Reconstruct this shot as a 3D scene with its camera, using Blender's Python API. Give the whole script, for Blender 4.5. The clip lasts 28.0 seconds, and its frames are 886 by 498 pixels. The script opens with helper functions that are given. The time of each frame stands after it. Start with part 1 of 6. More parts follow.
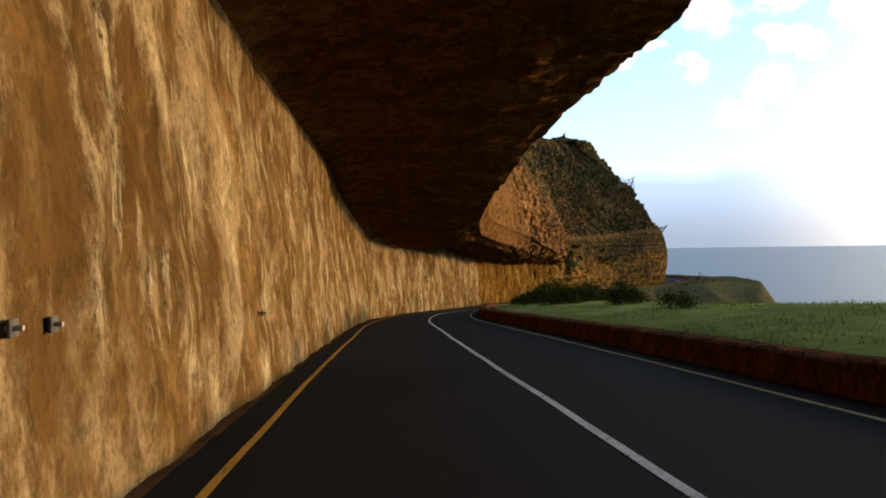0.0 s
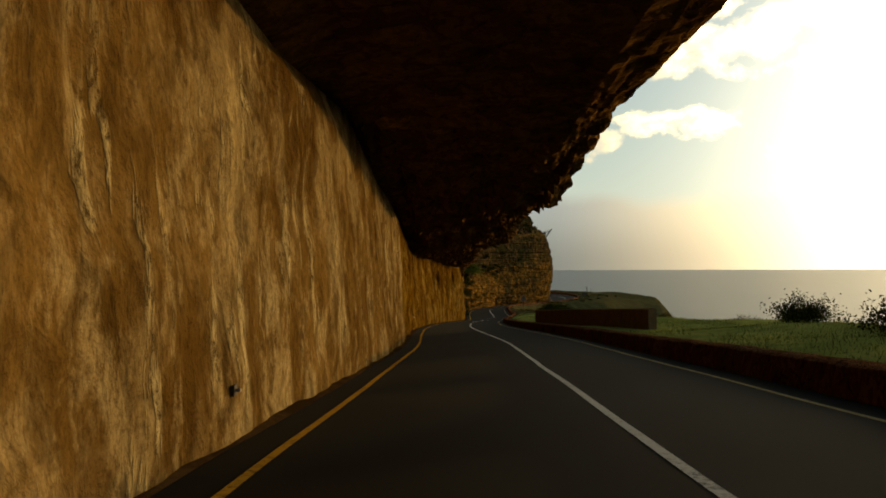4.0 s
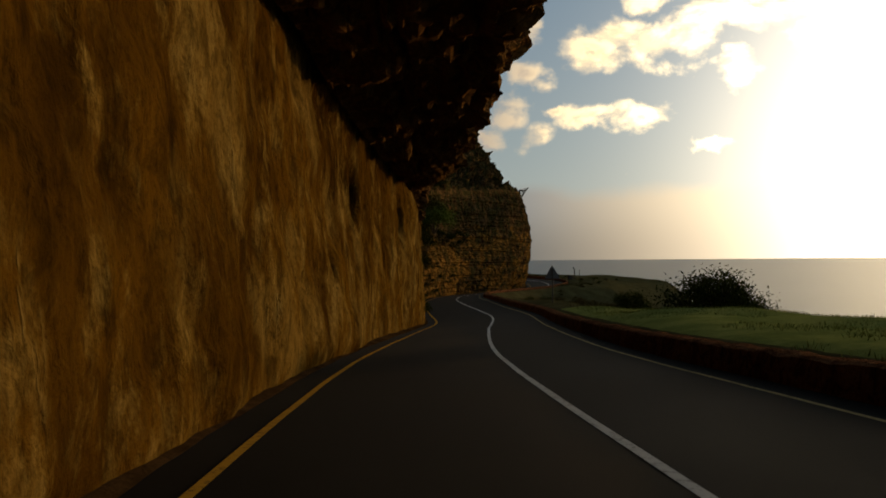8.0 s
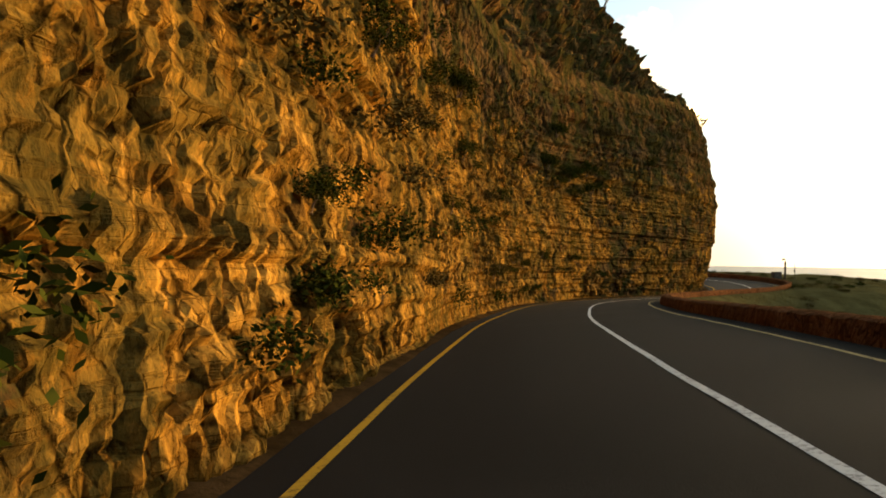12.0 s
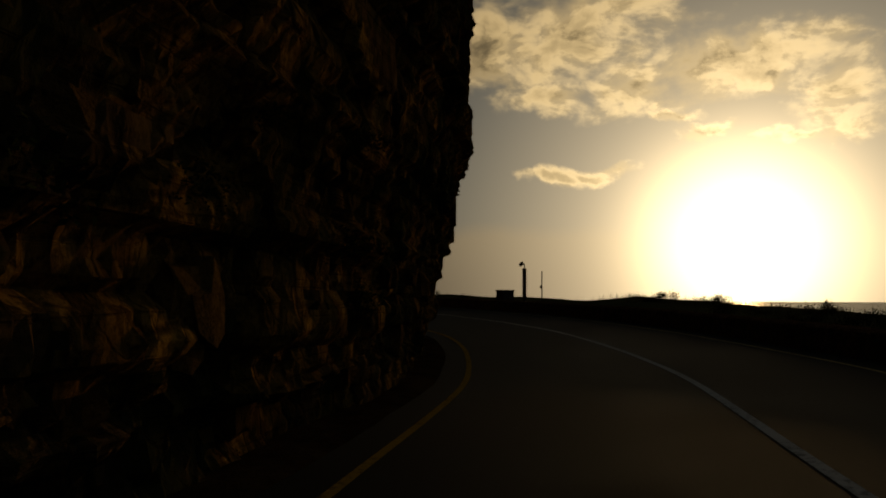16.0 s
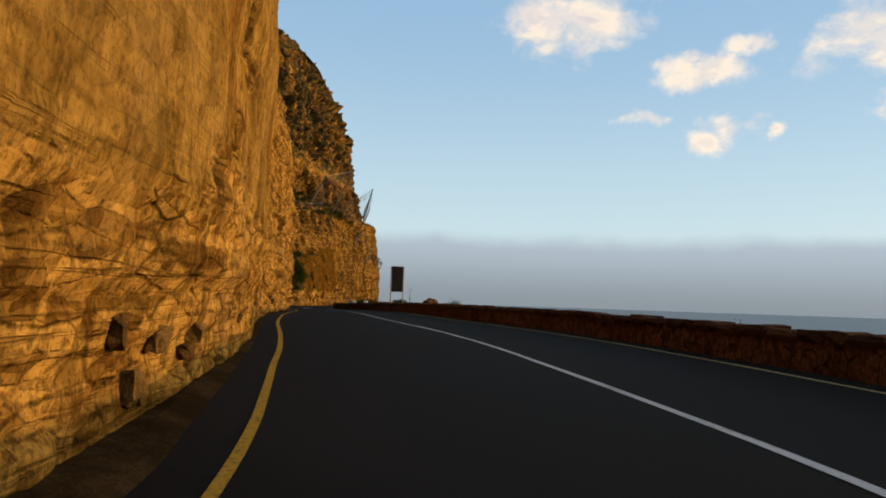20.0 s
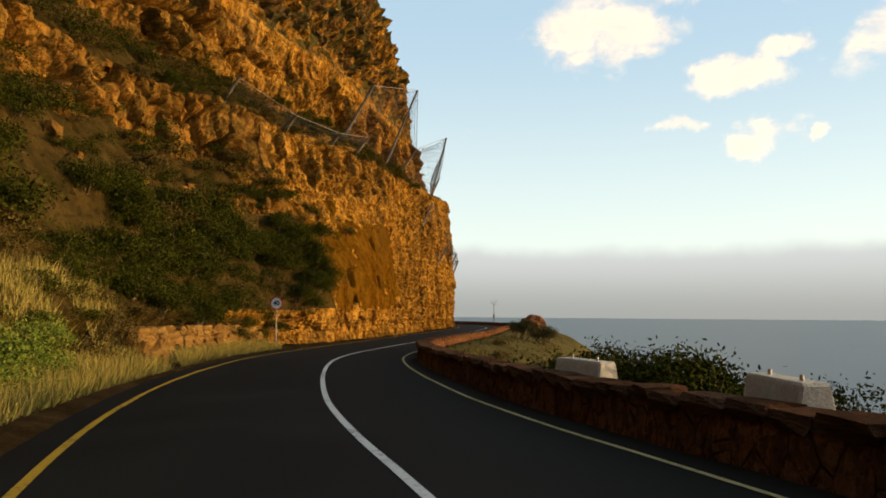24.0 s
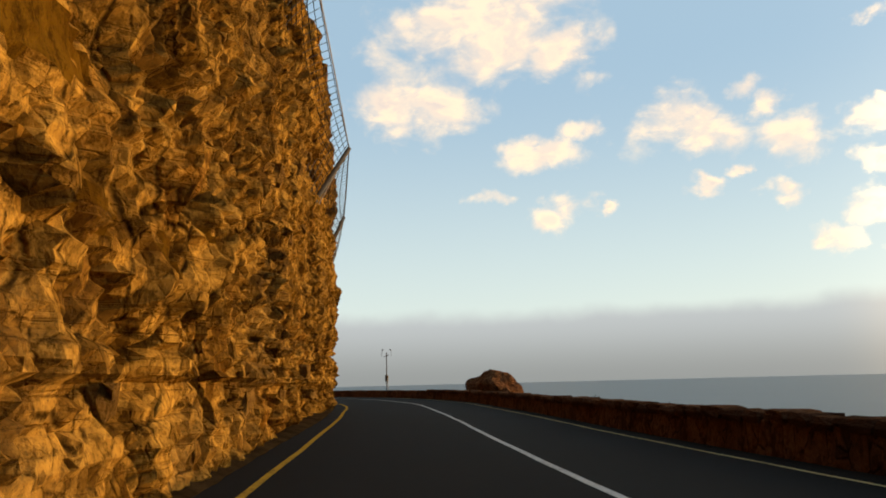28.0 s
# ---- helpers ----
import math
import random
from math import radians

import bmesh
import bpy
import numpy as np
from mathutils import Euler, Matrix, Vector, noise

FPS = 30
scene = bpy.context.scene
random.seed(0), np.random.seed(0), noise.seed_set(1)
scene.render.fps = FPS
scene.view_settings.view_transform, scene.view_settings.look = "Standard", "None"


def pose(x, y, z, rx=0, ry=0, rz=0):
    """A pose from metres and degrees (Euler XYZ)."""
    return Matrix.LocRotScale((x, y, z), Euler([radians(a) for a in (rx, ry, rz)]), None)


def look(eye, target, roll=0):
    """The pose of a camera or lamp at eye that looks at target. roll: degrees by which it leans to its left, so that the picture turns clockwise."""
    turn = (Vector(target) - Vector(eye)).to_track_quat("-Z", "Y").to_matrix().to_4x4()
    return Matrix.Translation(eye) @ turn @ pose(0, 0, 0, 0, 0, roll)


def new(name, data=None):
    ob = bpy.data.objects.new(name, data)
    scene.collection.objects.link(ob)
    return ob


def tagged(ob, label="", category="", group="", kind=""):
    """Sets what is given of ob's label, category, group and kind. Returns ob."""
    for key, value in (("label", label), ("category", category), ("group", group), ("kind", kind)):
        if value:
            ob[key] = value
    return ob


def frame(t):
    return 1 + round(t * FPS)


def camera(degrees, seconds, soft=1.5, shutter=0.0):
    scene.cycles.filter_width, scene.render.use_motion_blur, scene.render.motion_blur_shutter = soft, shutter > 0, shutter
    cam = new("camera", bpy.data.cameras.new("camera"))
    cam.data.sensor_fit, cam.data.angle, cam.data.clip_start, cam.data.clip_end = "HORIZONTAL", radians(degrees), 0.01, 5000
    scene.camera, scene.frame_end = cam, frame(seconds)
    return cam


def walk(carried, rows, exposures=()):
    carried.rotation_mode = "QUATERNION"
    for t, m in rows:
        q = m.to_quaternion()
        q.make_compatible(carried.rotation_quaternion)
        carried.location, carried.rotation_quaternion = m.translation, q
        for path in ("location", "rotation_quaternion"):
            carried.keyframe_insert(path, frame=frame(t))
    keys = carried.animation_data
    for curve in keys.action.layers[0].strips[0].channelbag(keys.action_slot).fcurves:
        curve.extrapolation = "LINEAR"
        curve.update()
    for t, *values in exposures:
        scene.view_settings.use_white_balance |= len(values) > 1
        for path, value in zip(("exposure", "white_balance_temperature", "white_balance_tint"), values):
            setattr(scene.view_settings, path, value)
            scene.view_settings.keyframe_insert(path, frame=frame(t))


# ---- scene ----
# ---------------------------------------------------------------- camera
LENS = 64.4
cam = camera(LENS, 28.0, soft=1.8, shutter=0.0)

# seconds, place, yaw to the left of +y, pitch up, lean
PATH = [
    (0, 21.31, 8.88, 0.74, 32.65, -0.73, -0.74),
    (0.5, 17.34, 13.84, 0.16, 30.80, -0.17, -0.81),
    (1, 13.59, 18.99, -0.37, 29.41, 0.12, -0.69),
    (1.5, 9.74, 24.08, -0.91, 28.62, 0.04, -0.84),
    (2, 6.02, 29.27, -1.52, 27.97, 0.61, -0.41),
    (2.5, 2.21, 34.46, -2.06, 27.15, 0.60, -0.43),
    (3, -1.52, 39.82, -2.52, 25.36, 0.59, 0.31),
    (3.5, -4.95, 45.46, -3.02, 22.72, 0.50, -0.94),
    (4, -7.82, 51.38, -3.40, 18.42, 0.92, -0.19),
    (4.5, -9.84, 57.62, -3.86, 15.92, 1.47, -0.34),
    (5, -11.82, 63.87, -4.28, 15.05, 1.56, -0.35),
    (5.5, -13.59, 70.18, -4.82, 15.09, 1.32, -0.28),
    (6, -15.64, 76.43, -5.33, 15.48, 0.95, -0.24),
    (6.5, -17.83, 82.69, -5.77, 15.67, 0.66, -0.34),
    (7, -20.06, 88.99, -6.28, 15.53, 0.37, -0.69),
    (7.5, -22.37, 95.29, -6.73, 14.66, 0.35, -0.77),
    (8, -24.36, 101.72, -7.20, 13.16, 0.18, -0.44),
    (8.5, -26.24, 108.18, -7.69, 12.07, 0.65, -1.53),
    (9, -27.85, 114.69, -8.16, 11.65, 0.25, -1.27),
    (9.5, -29.19, 121.24, -8.63, 11.94, 0.21, -0.85),
    (10, -30.22, 127.78, -9.19, 16.88, 1.02, -0.61),
    (10.5, -31.05, 134.20, -9.63, 19.29, 1.23, 0.16),
    (11, -32.30, 140.40, -10.02, 21.16, 0.89, -0.12),
    (11.5, -33.87, 146.47, -10.23, 22.46, 0.32, 0.54),
    (12, -35.74, 152.47, -10.44, 22.68, 0.33, 0.78),
    (12.5, -37.55, 158.52, -10.68, 22.03, 0.81, 0.76),
    (13, -39.33, 164.63, -10.99, 20.83, 1.42, 0.52),
    (13.5, -41.01, 170.84, -11.19, 19.45, 1.80, 0.13),
    (14, -42.42, 177.20, -11.46, 17.18, 2.06, -0.62),
    (14.5, -43.43, 183.67, -11.73, 8.73, 2.51, -1.84),
    (15, -43.92, 190.16, -11.84, 2.36, 3.82, -1.86),
    (15.5, -43.19, 196.57, -11.99, -6.66, 4.24, 0.25),
    (16, -41.59, 202.78, -12.13, -9.33, 3.37, 0.36),
    (16.5, -39.60, 208.82, -12.24, -9.57, 3.54, 0.08),
    (17, -37.65, 214.82, -12.35, -6.16, 4.55, 1.26),
    (17.5, -36.51, 220.97, -12.47, -2.76, 5.04, 2.04),
    (18, -36.34, 227.15, -12.55, 4.13, 4.66, 2.21),
    (18.5, -37.28, 233.20, -12.44, 15.36, 4.23, 2.74),
    (19, -39.37, 238.89, -12.03, 30.82, 3.01, 2.07),
    (19.5, -42.72, 244.00, -12.02, 39.75, 2.81, 2.04),
    (20, -47.30, 248.08, -11.95, 51.27, 3.70, 1.95),
    (20.5, -52.31, 251.68, -11.67, 57.09, 3.48, 2.87),
    (21, -57.72, 254.72, -11.63, 57.90, 3.49, 1.06),
    (21.5, -63.23, 257.53, -11.69, 57.99, 2.69, 0.01),
    (22, -68.85, 260.12, -11.78, 56.93, 0.88, -0.20),
    (22.5, -74.37, 262.97, -11.72, 55.47, 1.62, -0.05),
    (23, -79.74, 266.20, -11.82, 54.72, 2.30, 0.10),
    (23.5, -85.15, 269.46, -11.85, 54.31, 3.39, 0.30),
    (24, -91.05, 271.68, -12.00, 54.38, 4.79, 0.45),
    (24.5, -97.30, 273.15, -12.26, 55.06, 6.42, 0.45),
    (25, -103.23, 275.56, -12.47, 56.77, 9.26, 0.28),
    (25.5, -109.07, 278.40, -12.47, 56.31, 10.71, -0.05),
    (26, -114.65, 281.89, -12.73, 50.67, 11.77, -0.46),
    (26.5, -119.74, 286.10, -12.90, 44.58, 10.99, -1.43),
    (27, -124.51, 290.51, -12.83, 41.00, 9.43, -0.93),
    (27.5, -128.96, 295.11, -12.89, 40.07, 9.37, -1.34),
    (28, -133.56, 299.50, -13.02, 39.64, 10.18, -1.41),
]


def aim(x, y, z, yaw, pitch, lean):
    a, b = radians(yaw), radians(pitch)
    way = Vector((-math.sin(a) * math.cos(b), math.cos(a) * math.cos(b), math.sin(b)))
    eye = Vector((x, y, z))
    return look(eye, eye + way, lean)


EXPOSURES = [
    (0.0, 0.8, 5900, 17), (1.0, 0.72, 6800, 15), (2.0, 1.0, 7900, 13), (3.0, 1.1, 9200, 13), (4.0, -0.25, 8700, 6), (6.5, -0.1, 8300, 13), (8.0, -1.0, 7500, 13), (9.0, -1.3, 7500, 13), (9.5, -1.1, 7500, 13), (10.3, -0.45, 8000, 13), (11.0, 0.55, 8800, 14),
    (14.0, 1.05, 9400, 13), (14.5, -0.4, 8800, 13), (15.0, -2.3, 8000, 12), (15.5, -3.9, 8600, 11), (17.3, -3.5, 8600, 11), (18.0, -1.75, 10200, 9), (18.5, -1.1, 8600, 9), (19.0, -0.4, 7500, 10), (19.5, 0.03, 6700, 11), (20.5, 0.12, 6800, 11), (22.0, 0.42, 7400, 12),
    (25.0, 0.55, 8400, 14), (26.0, 0.3, 8400, 14), (27.0, 0.08, 8200, 14), (28.0, 0.25, 7900, 13),
]
walk(cam, [(t, aim(*row)) for t, *row in PATH], EXPOSURES)

# ---------------------------------------------------------------- world and sun
SUN_YAW, SUN_HIGH = -32.6, 3.6          # to the left of +y, above the sea
a, b = radians(SUN_YAW), radians(SUN_HIGH)
SUN_WAY = Vector((-math.sin(a) * math.cos(b), math.cos(a) * math.cos(b), math.sin(b)))


def link(tree, a, b):
    tree.links.new(a, b)


def sky_dir(yaw, high):
    a, b = radians(yaw), radians(high)
    return (-math.sin(a) * math.cos(b), math.cos(a) * math.cos(b), math.sin(b))


def make_world():
    w = bpy.data.worlds.new("sky")
    scene.world = w
    w.use_nodes = True
    t = w.node_tree
    t.nodes.clear()
    N = t.nodes.new

    def math_node(op, a, b=None, c=None, clamp=False):
        m = N("ShaderNodeMath")
        m.operation, m.use_clamp = op, clamp
        for i, v in enumerate((a, b, c)):
            if v is None:
                continue
            if isinstance(v, (int, float)):
                m.inputs[i].default_value = v
            else:
                link(t, v, m.inputs[i])
        return m.outputs[0]

    def ramp(v, lo, hi):
        m = N("ShaderNodeMapRange")
        m.interpolation_type = "SMOOTHSTEP"
        m.inputs["From Min"].default_value, m.inputs["From Max"].default_value = lo, hi
        link(t, v, m.inputs["Value"])
        return m.outputs["Result"]

    def mix(f, a, b):
        m = N("ShaderNodeMix")
        m.data_type = "RGBA"
        if isinstance(f, (int, float)):
            m.inputs[0].default_value = f
        else:
            link(t, f, m.inputs[0])
        for v, s in ((a, m.inputs[6]), (b, m.inputs[7])):
            if isinstance(v, tuple):
                s.default_value = (*v, 1)
            else:
                link(t, v, s)
        return m.outputs[2]

    co = N("ShaderNodeTexCoord")
    way = co.outputs["Generated"]
    sep = N("ShaderNodeSeparateXYZ")
    link(t, way, sep.inputs[0])
    high = sep.outputs[2]

    def toward(yaw, el):
        d = N("ShaderNodeVectorMath")
        d.operation = "DOT_PRODUCT"
        d.inputs[1].default_value = sky_dir(yaw, el)
        link(t, way, d.inputs[0])
        return d.outputs["Value"]

    sky = N("ShaderNodeTexSky")
    sky.sky_type = "NISHITA"
    sky.sun_disc = False
    sky.sun_elevation = radians(SUN_HIGH)
    sky.sun_rotation = radians(-SUN_YAW)
    sky.air_density, sky.dust_density, sky.ozone_density = 1.0, 0.6, 1.6
    lift = N("ShaderNodeVectorMath")
    lift.operation = "SCALE"
    lift.inputs["Scale"].default_value = SKY_GAIN
    link(t, sky.outputs[0], lift.inputs[0])
    blue = mix(0.62, lift.outputs[0], mix(ramp(high, 0.03, 0.42), (0.70, 0.93, 1.06), (0.38, 0.64, 0.94)))

    # clouds: wisps from noise, stretched along the horizon, with a few large ones at their true bearings
    def puffs(shift):
        mp = N("ShaderNodeMapping")
        mp.inputs["Scale"].default_value = (1, 1, 1.7)
        mp.inputs["Location"].default_value = shift
        link(t, way, mp.inputs[0])
        nz = N("ShaderNodeTexNoise")
        nz.inputs["Scale"].default_value, nz.inputs["Detail"].default_value, nz.inputs["Roughness"].default_value = 13.0, 8.0, 0.55
        nz.inputs["Distortion"].default_value = 0.25
        link(t, mp.outputs[0], nz.inputs["Vector"])
        return nz.outputs["Fac"]

    fine = puffs((0, 0, 0))
    rag = N("ShaderNodeTexNoise")
    rag.inputs["Scale"].default_value, rag.inputs["Detail"].default_value, rag.inputs["Roughness"].default_value = 11.0, 5.0, 0.6
    link(t, way, rag.inputs["Vector"])
    bent = N("ShaderNodeVectorMath")
    bent.operation = "MULTIPLY_ADD"
    bent.inputs[1].default_value = (0.11, 0.11, 0.075)
    link(t, rag.outputs["Color"], bent.inputs[0])
    level = N("ShaderNodeVectorMath")
    level.operation = "SUBTRACT"
    level.inputs[1].default_value = (0.055, 0.055, 0.0375)
    link(t, way, level.inputs[0])
    link(t, level.outputs[0], bent.inputs[2])
    side = puffs(tuple(0.016 * v for v in (SUN_WAY.x, SUN_WAY.y, 0.6)))
    total = None
    for yaw, el, wide, tall in CLOUDS:
        off = N("ShaderNodeVectorMath")
        off.operation = "SUBTRACT"
        off.inputs[1].default_value = sky_dir(yaw, el)
        link(t, bent.outputs[0], off.inputs[0])
        flat = N("ShaderNodeVectorMath")
        flat.operation = "MULTIPLY"
        flat.inputs[1].default_value = (1, 1, wide / tall)
        link(t, off.outputs[0], flat.inputs[0])
        far = N("ShaderNodeVectorMath")
        far.operation = "LENGTH"
        link(t, flat.outputs[0], far.inputs[0])
        v = ramp(far.outputs["Value"], radians(wide) * 1.75, 0.0)
        total = v if total is None else math_node("MAXIMUM", total, v)
    body = math_node("ADD", math_node("MULTIPLY", total, 0.55), math_node("MULTIPLY", fine, 0.95))
    cover = ramp(body, 0.66, 1.08)
    near_sun = ramp(toward(SUN_YAW, SUN_HIGH), math.cos(radians(44)), 1.0)
    thick = ramp(body, 0.92, 1.14)
    turned = ramp(math_node("SUBTRACT", side, fine), -0.06, 0.05)
    shade = math_node("ADD", math_node("MULTIPLY", thick, 0.55), math_node("MULTIPLY", turned, 0.45))
    lit = mix(near_sun, (1.05, 0.86, 0.64), (11.0, 8.6, 4.6))
    dark = mix(near_sun, (0.56, 0.55, 0.60), (0.9, 0.75, 0.45))
    puff = mix(math_node("MULTIPLY", shade, 0.9), lit, dark)
    col = mix(math_node("MULTIPLY", cover, 0.88), blue, puff)

    # grey haze bank over the sea
    nb = N("ShaderNodeTexNoise")
    nb.inputs["Scale"].default_value, nb.inputs["Detail"].default_value = 7.0, 4.0
    link(t, way, nb.inputs["Vector"])
    edge = math_node("ADD", high, math_node("MULTIPLY", math_node("SUBTRACT", nb.outputs["Fac"], 0.5), -0.05))
    bank = math_node("SUBTRACT", 1.0, ramp(edge, 0.066, 0.094))
    haze = mix(near_sun, (0.36, 0.43, 0.51), (1.5, 1.18, 0.70))
    haze = mix(ramp(high, -0.013, 0.085), mix(near_sun, (0.195, 0.230, 0.262), (0.95, 0.74, 0.45)), haze)
    col = mix(math_node("MULTIPLY", bank, 0.9), col, haze)
    # glow round the sun
    g = toward(SUN_YAW, SUN_HIGH)
    glow1 = math_node("POWER", math_node("MAXIMUM", g, 0.0), 170.0)
    glow2 = math_node("POWER", math_node("MAXIMUM", g, 0.0), 17.0)
    glow3 = math_node("POWER", math_node("MAXIMUM", g, 0.0), 30.0)
    add = N("ShaderNodeVectorMath")
    add.operation = "ADD"
    wide_glow = math_node("MULTIPLY", glow2, math_node("SUBTRACT", 1.0, math_node("MULTIPLY", math_node("MULTIPLY", cover, shade), 0.95)))
    s2 = N("ShaderNodeVectorMath")
    s2.operation = "SCALE"
    s2.inputs[0].default_value = (0.95, 0.90, 0.78)
    link(t, math_node("MULTIPLY", wide_glow, 3.9), s2.inputs["Scale"])
    add0 = N("ShaderNodeVectorMath")
    add0.operation = "ADD"
    link(t, col, add0.inputs[0])
    link(t, s2.outputs[0], add0.inputs[1])
    link(t, add0.outputs[0], add.inputs[0])
    s1 = N("ShaderNodeVectorMath")
    s1.operation = "SCALE"
    s1.inputs[0].default_value = (1.0, 0.84, 0.56)
    link(t, math_node("ADD", math_node("MULTIPLY", glow1, 36.0), math_node("MULTIPLY", math_node("MULTIPLY", glow3, 6.0), math_node("SUBTRACT", 1.0, math_node("MULTIPLY", math_node("MULTIPLY", cover, shade), 0.85)))), s1.inputs["Scale"])
    link(t, s1.outputs[0], add.inputs[1])
    bg = N("ShaderNodeBackground")
    bg.inputs["Strength"].default_value = WORLD_STRENGTH
    link(t, add.outputs[0], bg.inputs["Color"])
    out = N("ShaderNodeOutputWorld")
    link(t, bg.outputs[0], out.inputs["Surface"])


SKY_GAIN, WORLD_STRENGTH = 0.10, 1.1
# yaw, height, half width, half height in degrees
CLOUDS = [(35.9, 27.1, 9.7, 4.4), (43.9, 21.6, 3.5, 2.8), (29.4, 25.1, 3.2, 3.2), (30.2, 12.5, 2.9, 1.4), (35.5, 14.1, 2.1, 0.8), (20.5, 19.4, 3.7, 2.8), (27.3, 18.7, 2.3, 1.3), (32.9, 17.8, 2.3, 1.2), (14.9, 20.8, 2.1, 1.0), 
          (11.6, 16.6, 2.8, 1.9), (19.0, 14.1, 1.7, 0.8), (13.0, 12.7, 1.9, 1.0), (7.3, 16.8, 2.3, 1.6), (16.1, 15.2, 1.3, 0.6), (6.1, 23.8, 1.4, 0.6), (7.6, 10.7, 1.8, 2.1), (18.3, 18.3, 3.7, 2.3), (13.3, 19.4, 1.8, 1.2), 
          (19.3, 13.6, 1.4, 0.6), (13.2, 12.0, 1.7, 0.9), (8.7, 9.1, 2.1, 1.7), (1.1, 10.7, 3.0, 1.1), (-8.3, 8.2, 1.9, 0.6), (-0.4, 16.0, 3.9, 1.5), (-6.8, 15.5, 2.5, 1.8), (-10.4, 13.9, 2.5, 1.5), (-13.8, 18.9, 7.8, 3.7), 
          (-21.5, 20.2, 10.1, 4.1), (-3.5, 19.0, 1.6, 1.3), (-0.2, 22.6, 1.4, 1.4), (-25.2, 15.5, 5.5, 2.3), (-18.4, 9.2, 3.2, 0.8), (40.0, 21.3, 4.6, 2.8), (30.8, 16.9, 3.9, 1.3), (26.2, 12.5, 1.0, 0.5), (19.5, 13.2, 1.8, 0.7), 
          (-21.5, 9.7, 3.2, 0.8), (-27.6, 13.7, 2.3, 0.7), (-30.0, 12.3, 2.8, 0.7), (-32.1, 17.0, 8.3, 3.2), (-18.3, 15.5, 4.1, 1.4), (-39.6, 14.9, 4.1, 5.5), (-35.1, 11.5, 2.8, 0.6), (6.1, 17.9, 1.1, 0.8), (6.6, 14.1, 1.8, 1.2), 
          (-3.4, 15.4, 4.1, 1.6), (3.9, 11.1, 1.3, 0.6), (5.5, 8.8, 1.8, 1.4), (-2.0, 10.6, 3.2, 1.3), (-7.1, 17.2, 2.8, 1.8)]
make_world()

sun = new("sun", bpy.data.lights.new("sun", "SUN"))
sun.data.energy, sun.data.angle, sun.data.color = 3.3, radians(0.7), (1.0, 0.66, 0.30)
sun.matrix_world = look((0, 0, 80), Vector((0, 0, 80)) - SUN_WAY)

# ---------------------------------------------------------------- the road's line
# one place every 1.0 of the road's own measure u, from u = -3 on (about 12.6 m apart)
ROAD_X = [45.6, 37.4, 29.3, 21.31, 13.59, 6.02, -1.52, -7.82, -11.82, -15.64, -20.06, -24.36, -27.85, -30.22, -32.3, -35.74, -39.33, -42.42, -43.92, -41.59, -37.65, -36.34, -39.37, -47.3, -57.72,
          -68.85, -79.9, -91.34, -103.23, -114.65, -124.51, -133.56, -142.37, -151.21, -160.6, -171.2, -183.2, -195.6, -207.9]
ROAD_Y = [-21.4, -11.2, -1.1, 8.88, 18.99, 29.27, 39.82, 51.38, 63.87, 76.43, 88.99, 101.72, 114.69, 127.78, 140.4, 152.47, 164.63, 177.2, 190.16, 202.78, 214.82, 227.15, 238.89, 248.08, 254.72,
          260.12, 265.83, 270.99, 275.56, 281.89, 290.51, 299.5, 308.52, 317.4, 325.9, 332.2, 335.2, 334.5, 331.8]
ROAD_Z = [1.9, 0.1, -1.75, -3.68, -5.6, -7.5, -9.4, -11.1, -12.2, -13.05, -13.5, -13.4, -13.0, -13.1, -13.6, -14.0, -14.2, -14.4, -14.6, -14.9]   # every 2.0
BANK = [0.05, 0.052, 0.055, 0.04, 0.035, 0.11, 0.065, 0.07, 0.03, 0.012, 0.012, 0.0, 0.0, 0.0]                                          # every 3.0
U0, U1 = -2.9, 34.9


def spline(values, x0, step, u):
    v = np.asarray(values, float)
    s = np.clip((np.asarray(u, float) - x0) / step, 0, len(v) - 1.0001)
    i = np.floor(s).astype(int)
    f = s - i
    g = lambda k: v[np.clip(i + k, 0, len(v) - 1)]
    p0, p1, p2, p3 = g(-1), g(0), g(1), g(2)
    q = 0.5 * (2 * p1 + (p2 - p0) * f + (2 * p0 - 5 * p1 + 4 * p2 - p3) * f**2 + (3 * p1 - p0 - 3 * p2 + p3) * f**3)
    d = 0.5 * ((p2 - p0) + 2 * (2 * p0 - 5 * p1 + 4 * p2 - p3) * f + 3 * (3 * p1 - p0 - 3 * p2 + p3) * f**2) / step
    return q, d


def place(u, off, h):
    """World points from the road's measure u, metres to the right of the driven line and metres above the road."""
    u, off, h = np.broadcast_arrays(np.asarray(u, float), np.asarray(off, float), np.asarray(h, float))
    x, dx = spline(ROAD_X, -3, 1, u)
    y, dy = spline(ROAD_Y, -3, 1, u)
    z, _ = spline(ROAD_Z, -3, 2, u)
    k, _ = spline(BANK, -3, 3, u)
    n = np.hypot(dx, dy)
    rise = np.clip(off, -2.4, 6) * k
    return np.stack([x + off * dy / n, y - off * dx / n, z + h + rise], -1)


def heading(u):
    """The yaw in degrees of the road at u, to the left of +y."""
    _, dx = spline(ROAD_X, -3, 1, u)
    _, dy = spline(ROAD_Y, -3, 1, u)
    return math.degrees(math.atan2(-float(dx), float(dy)))


def at(u, off, h, turn=0.0):
    x, y, z = place(u, off, h)
    return pose(float(x), float(y), float(z), 0, 0, heading(u) + turn)


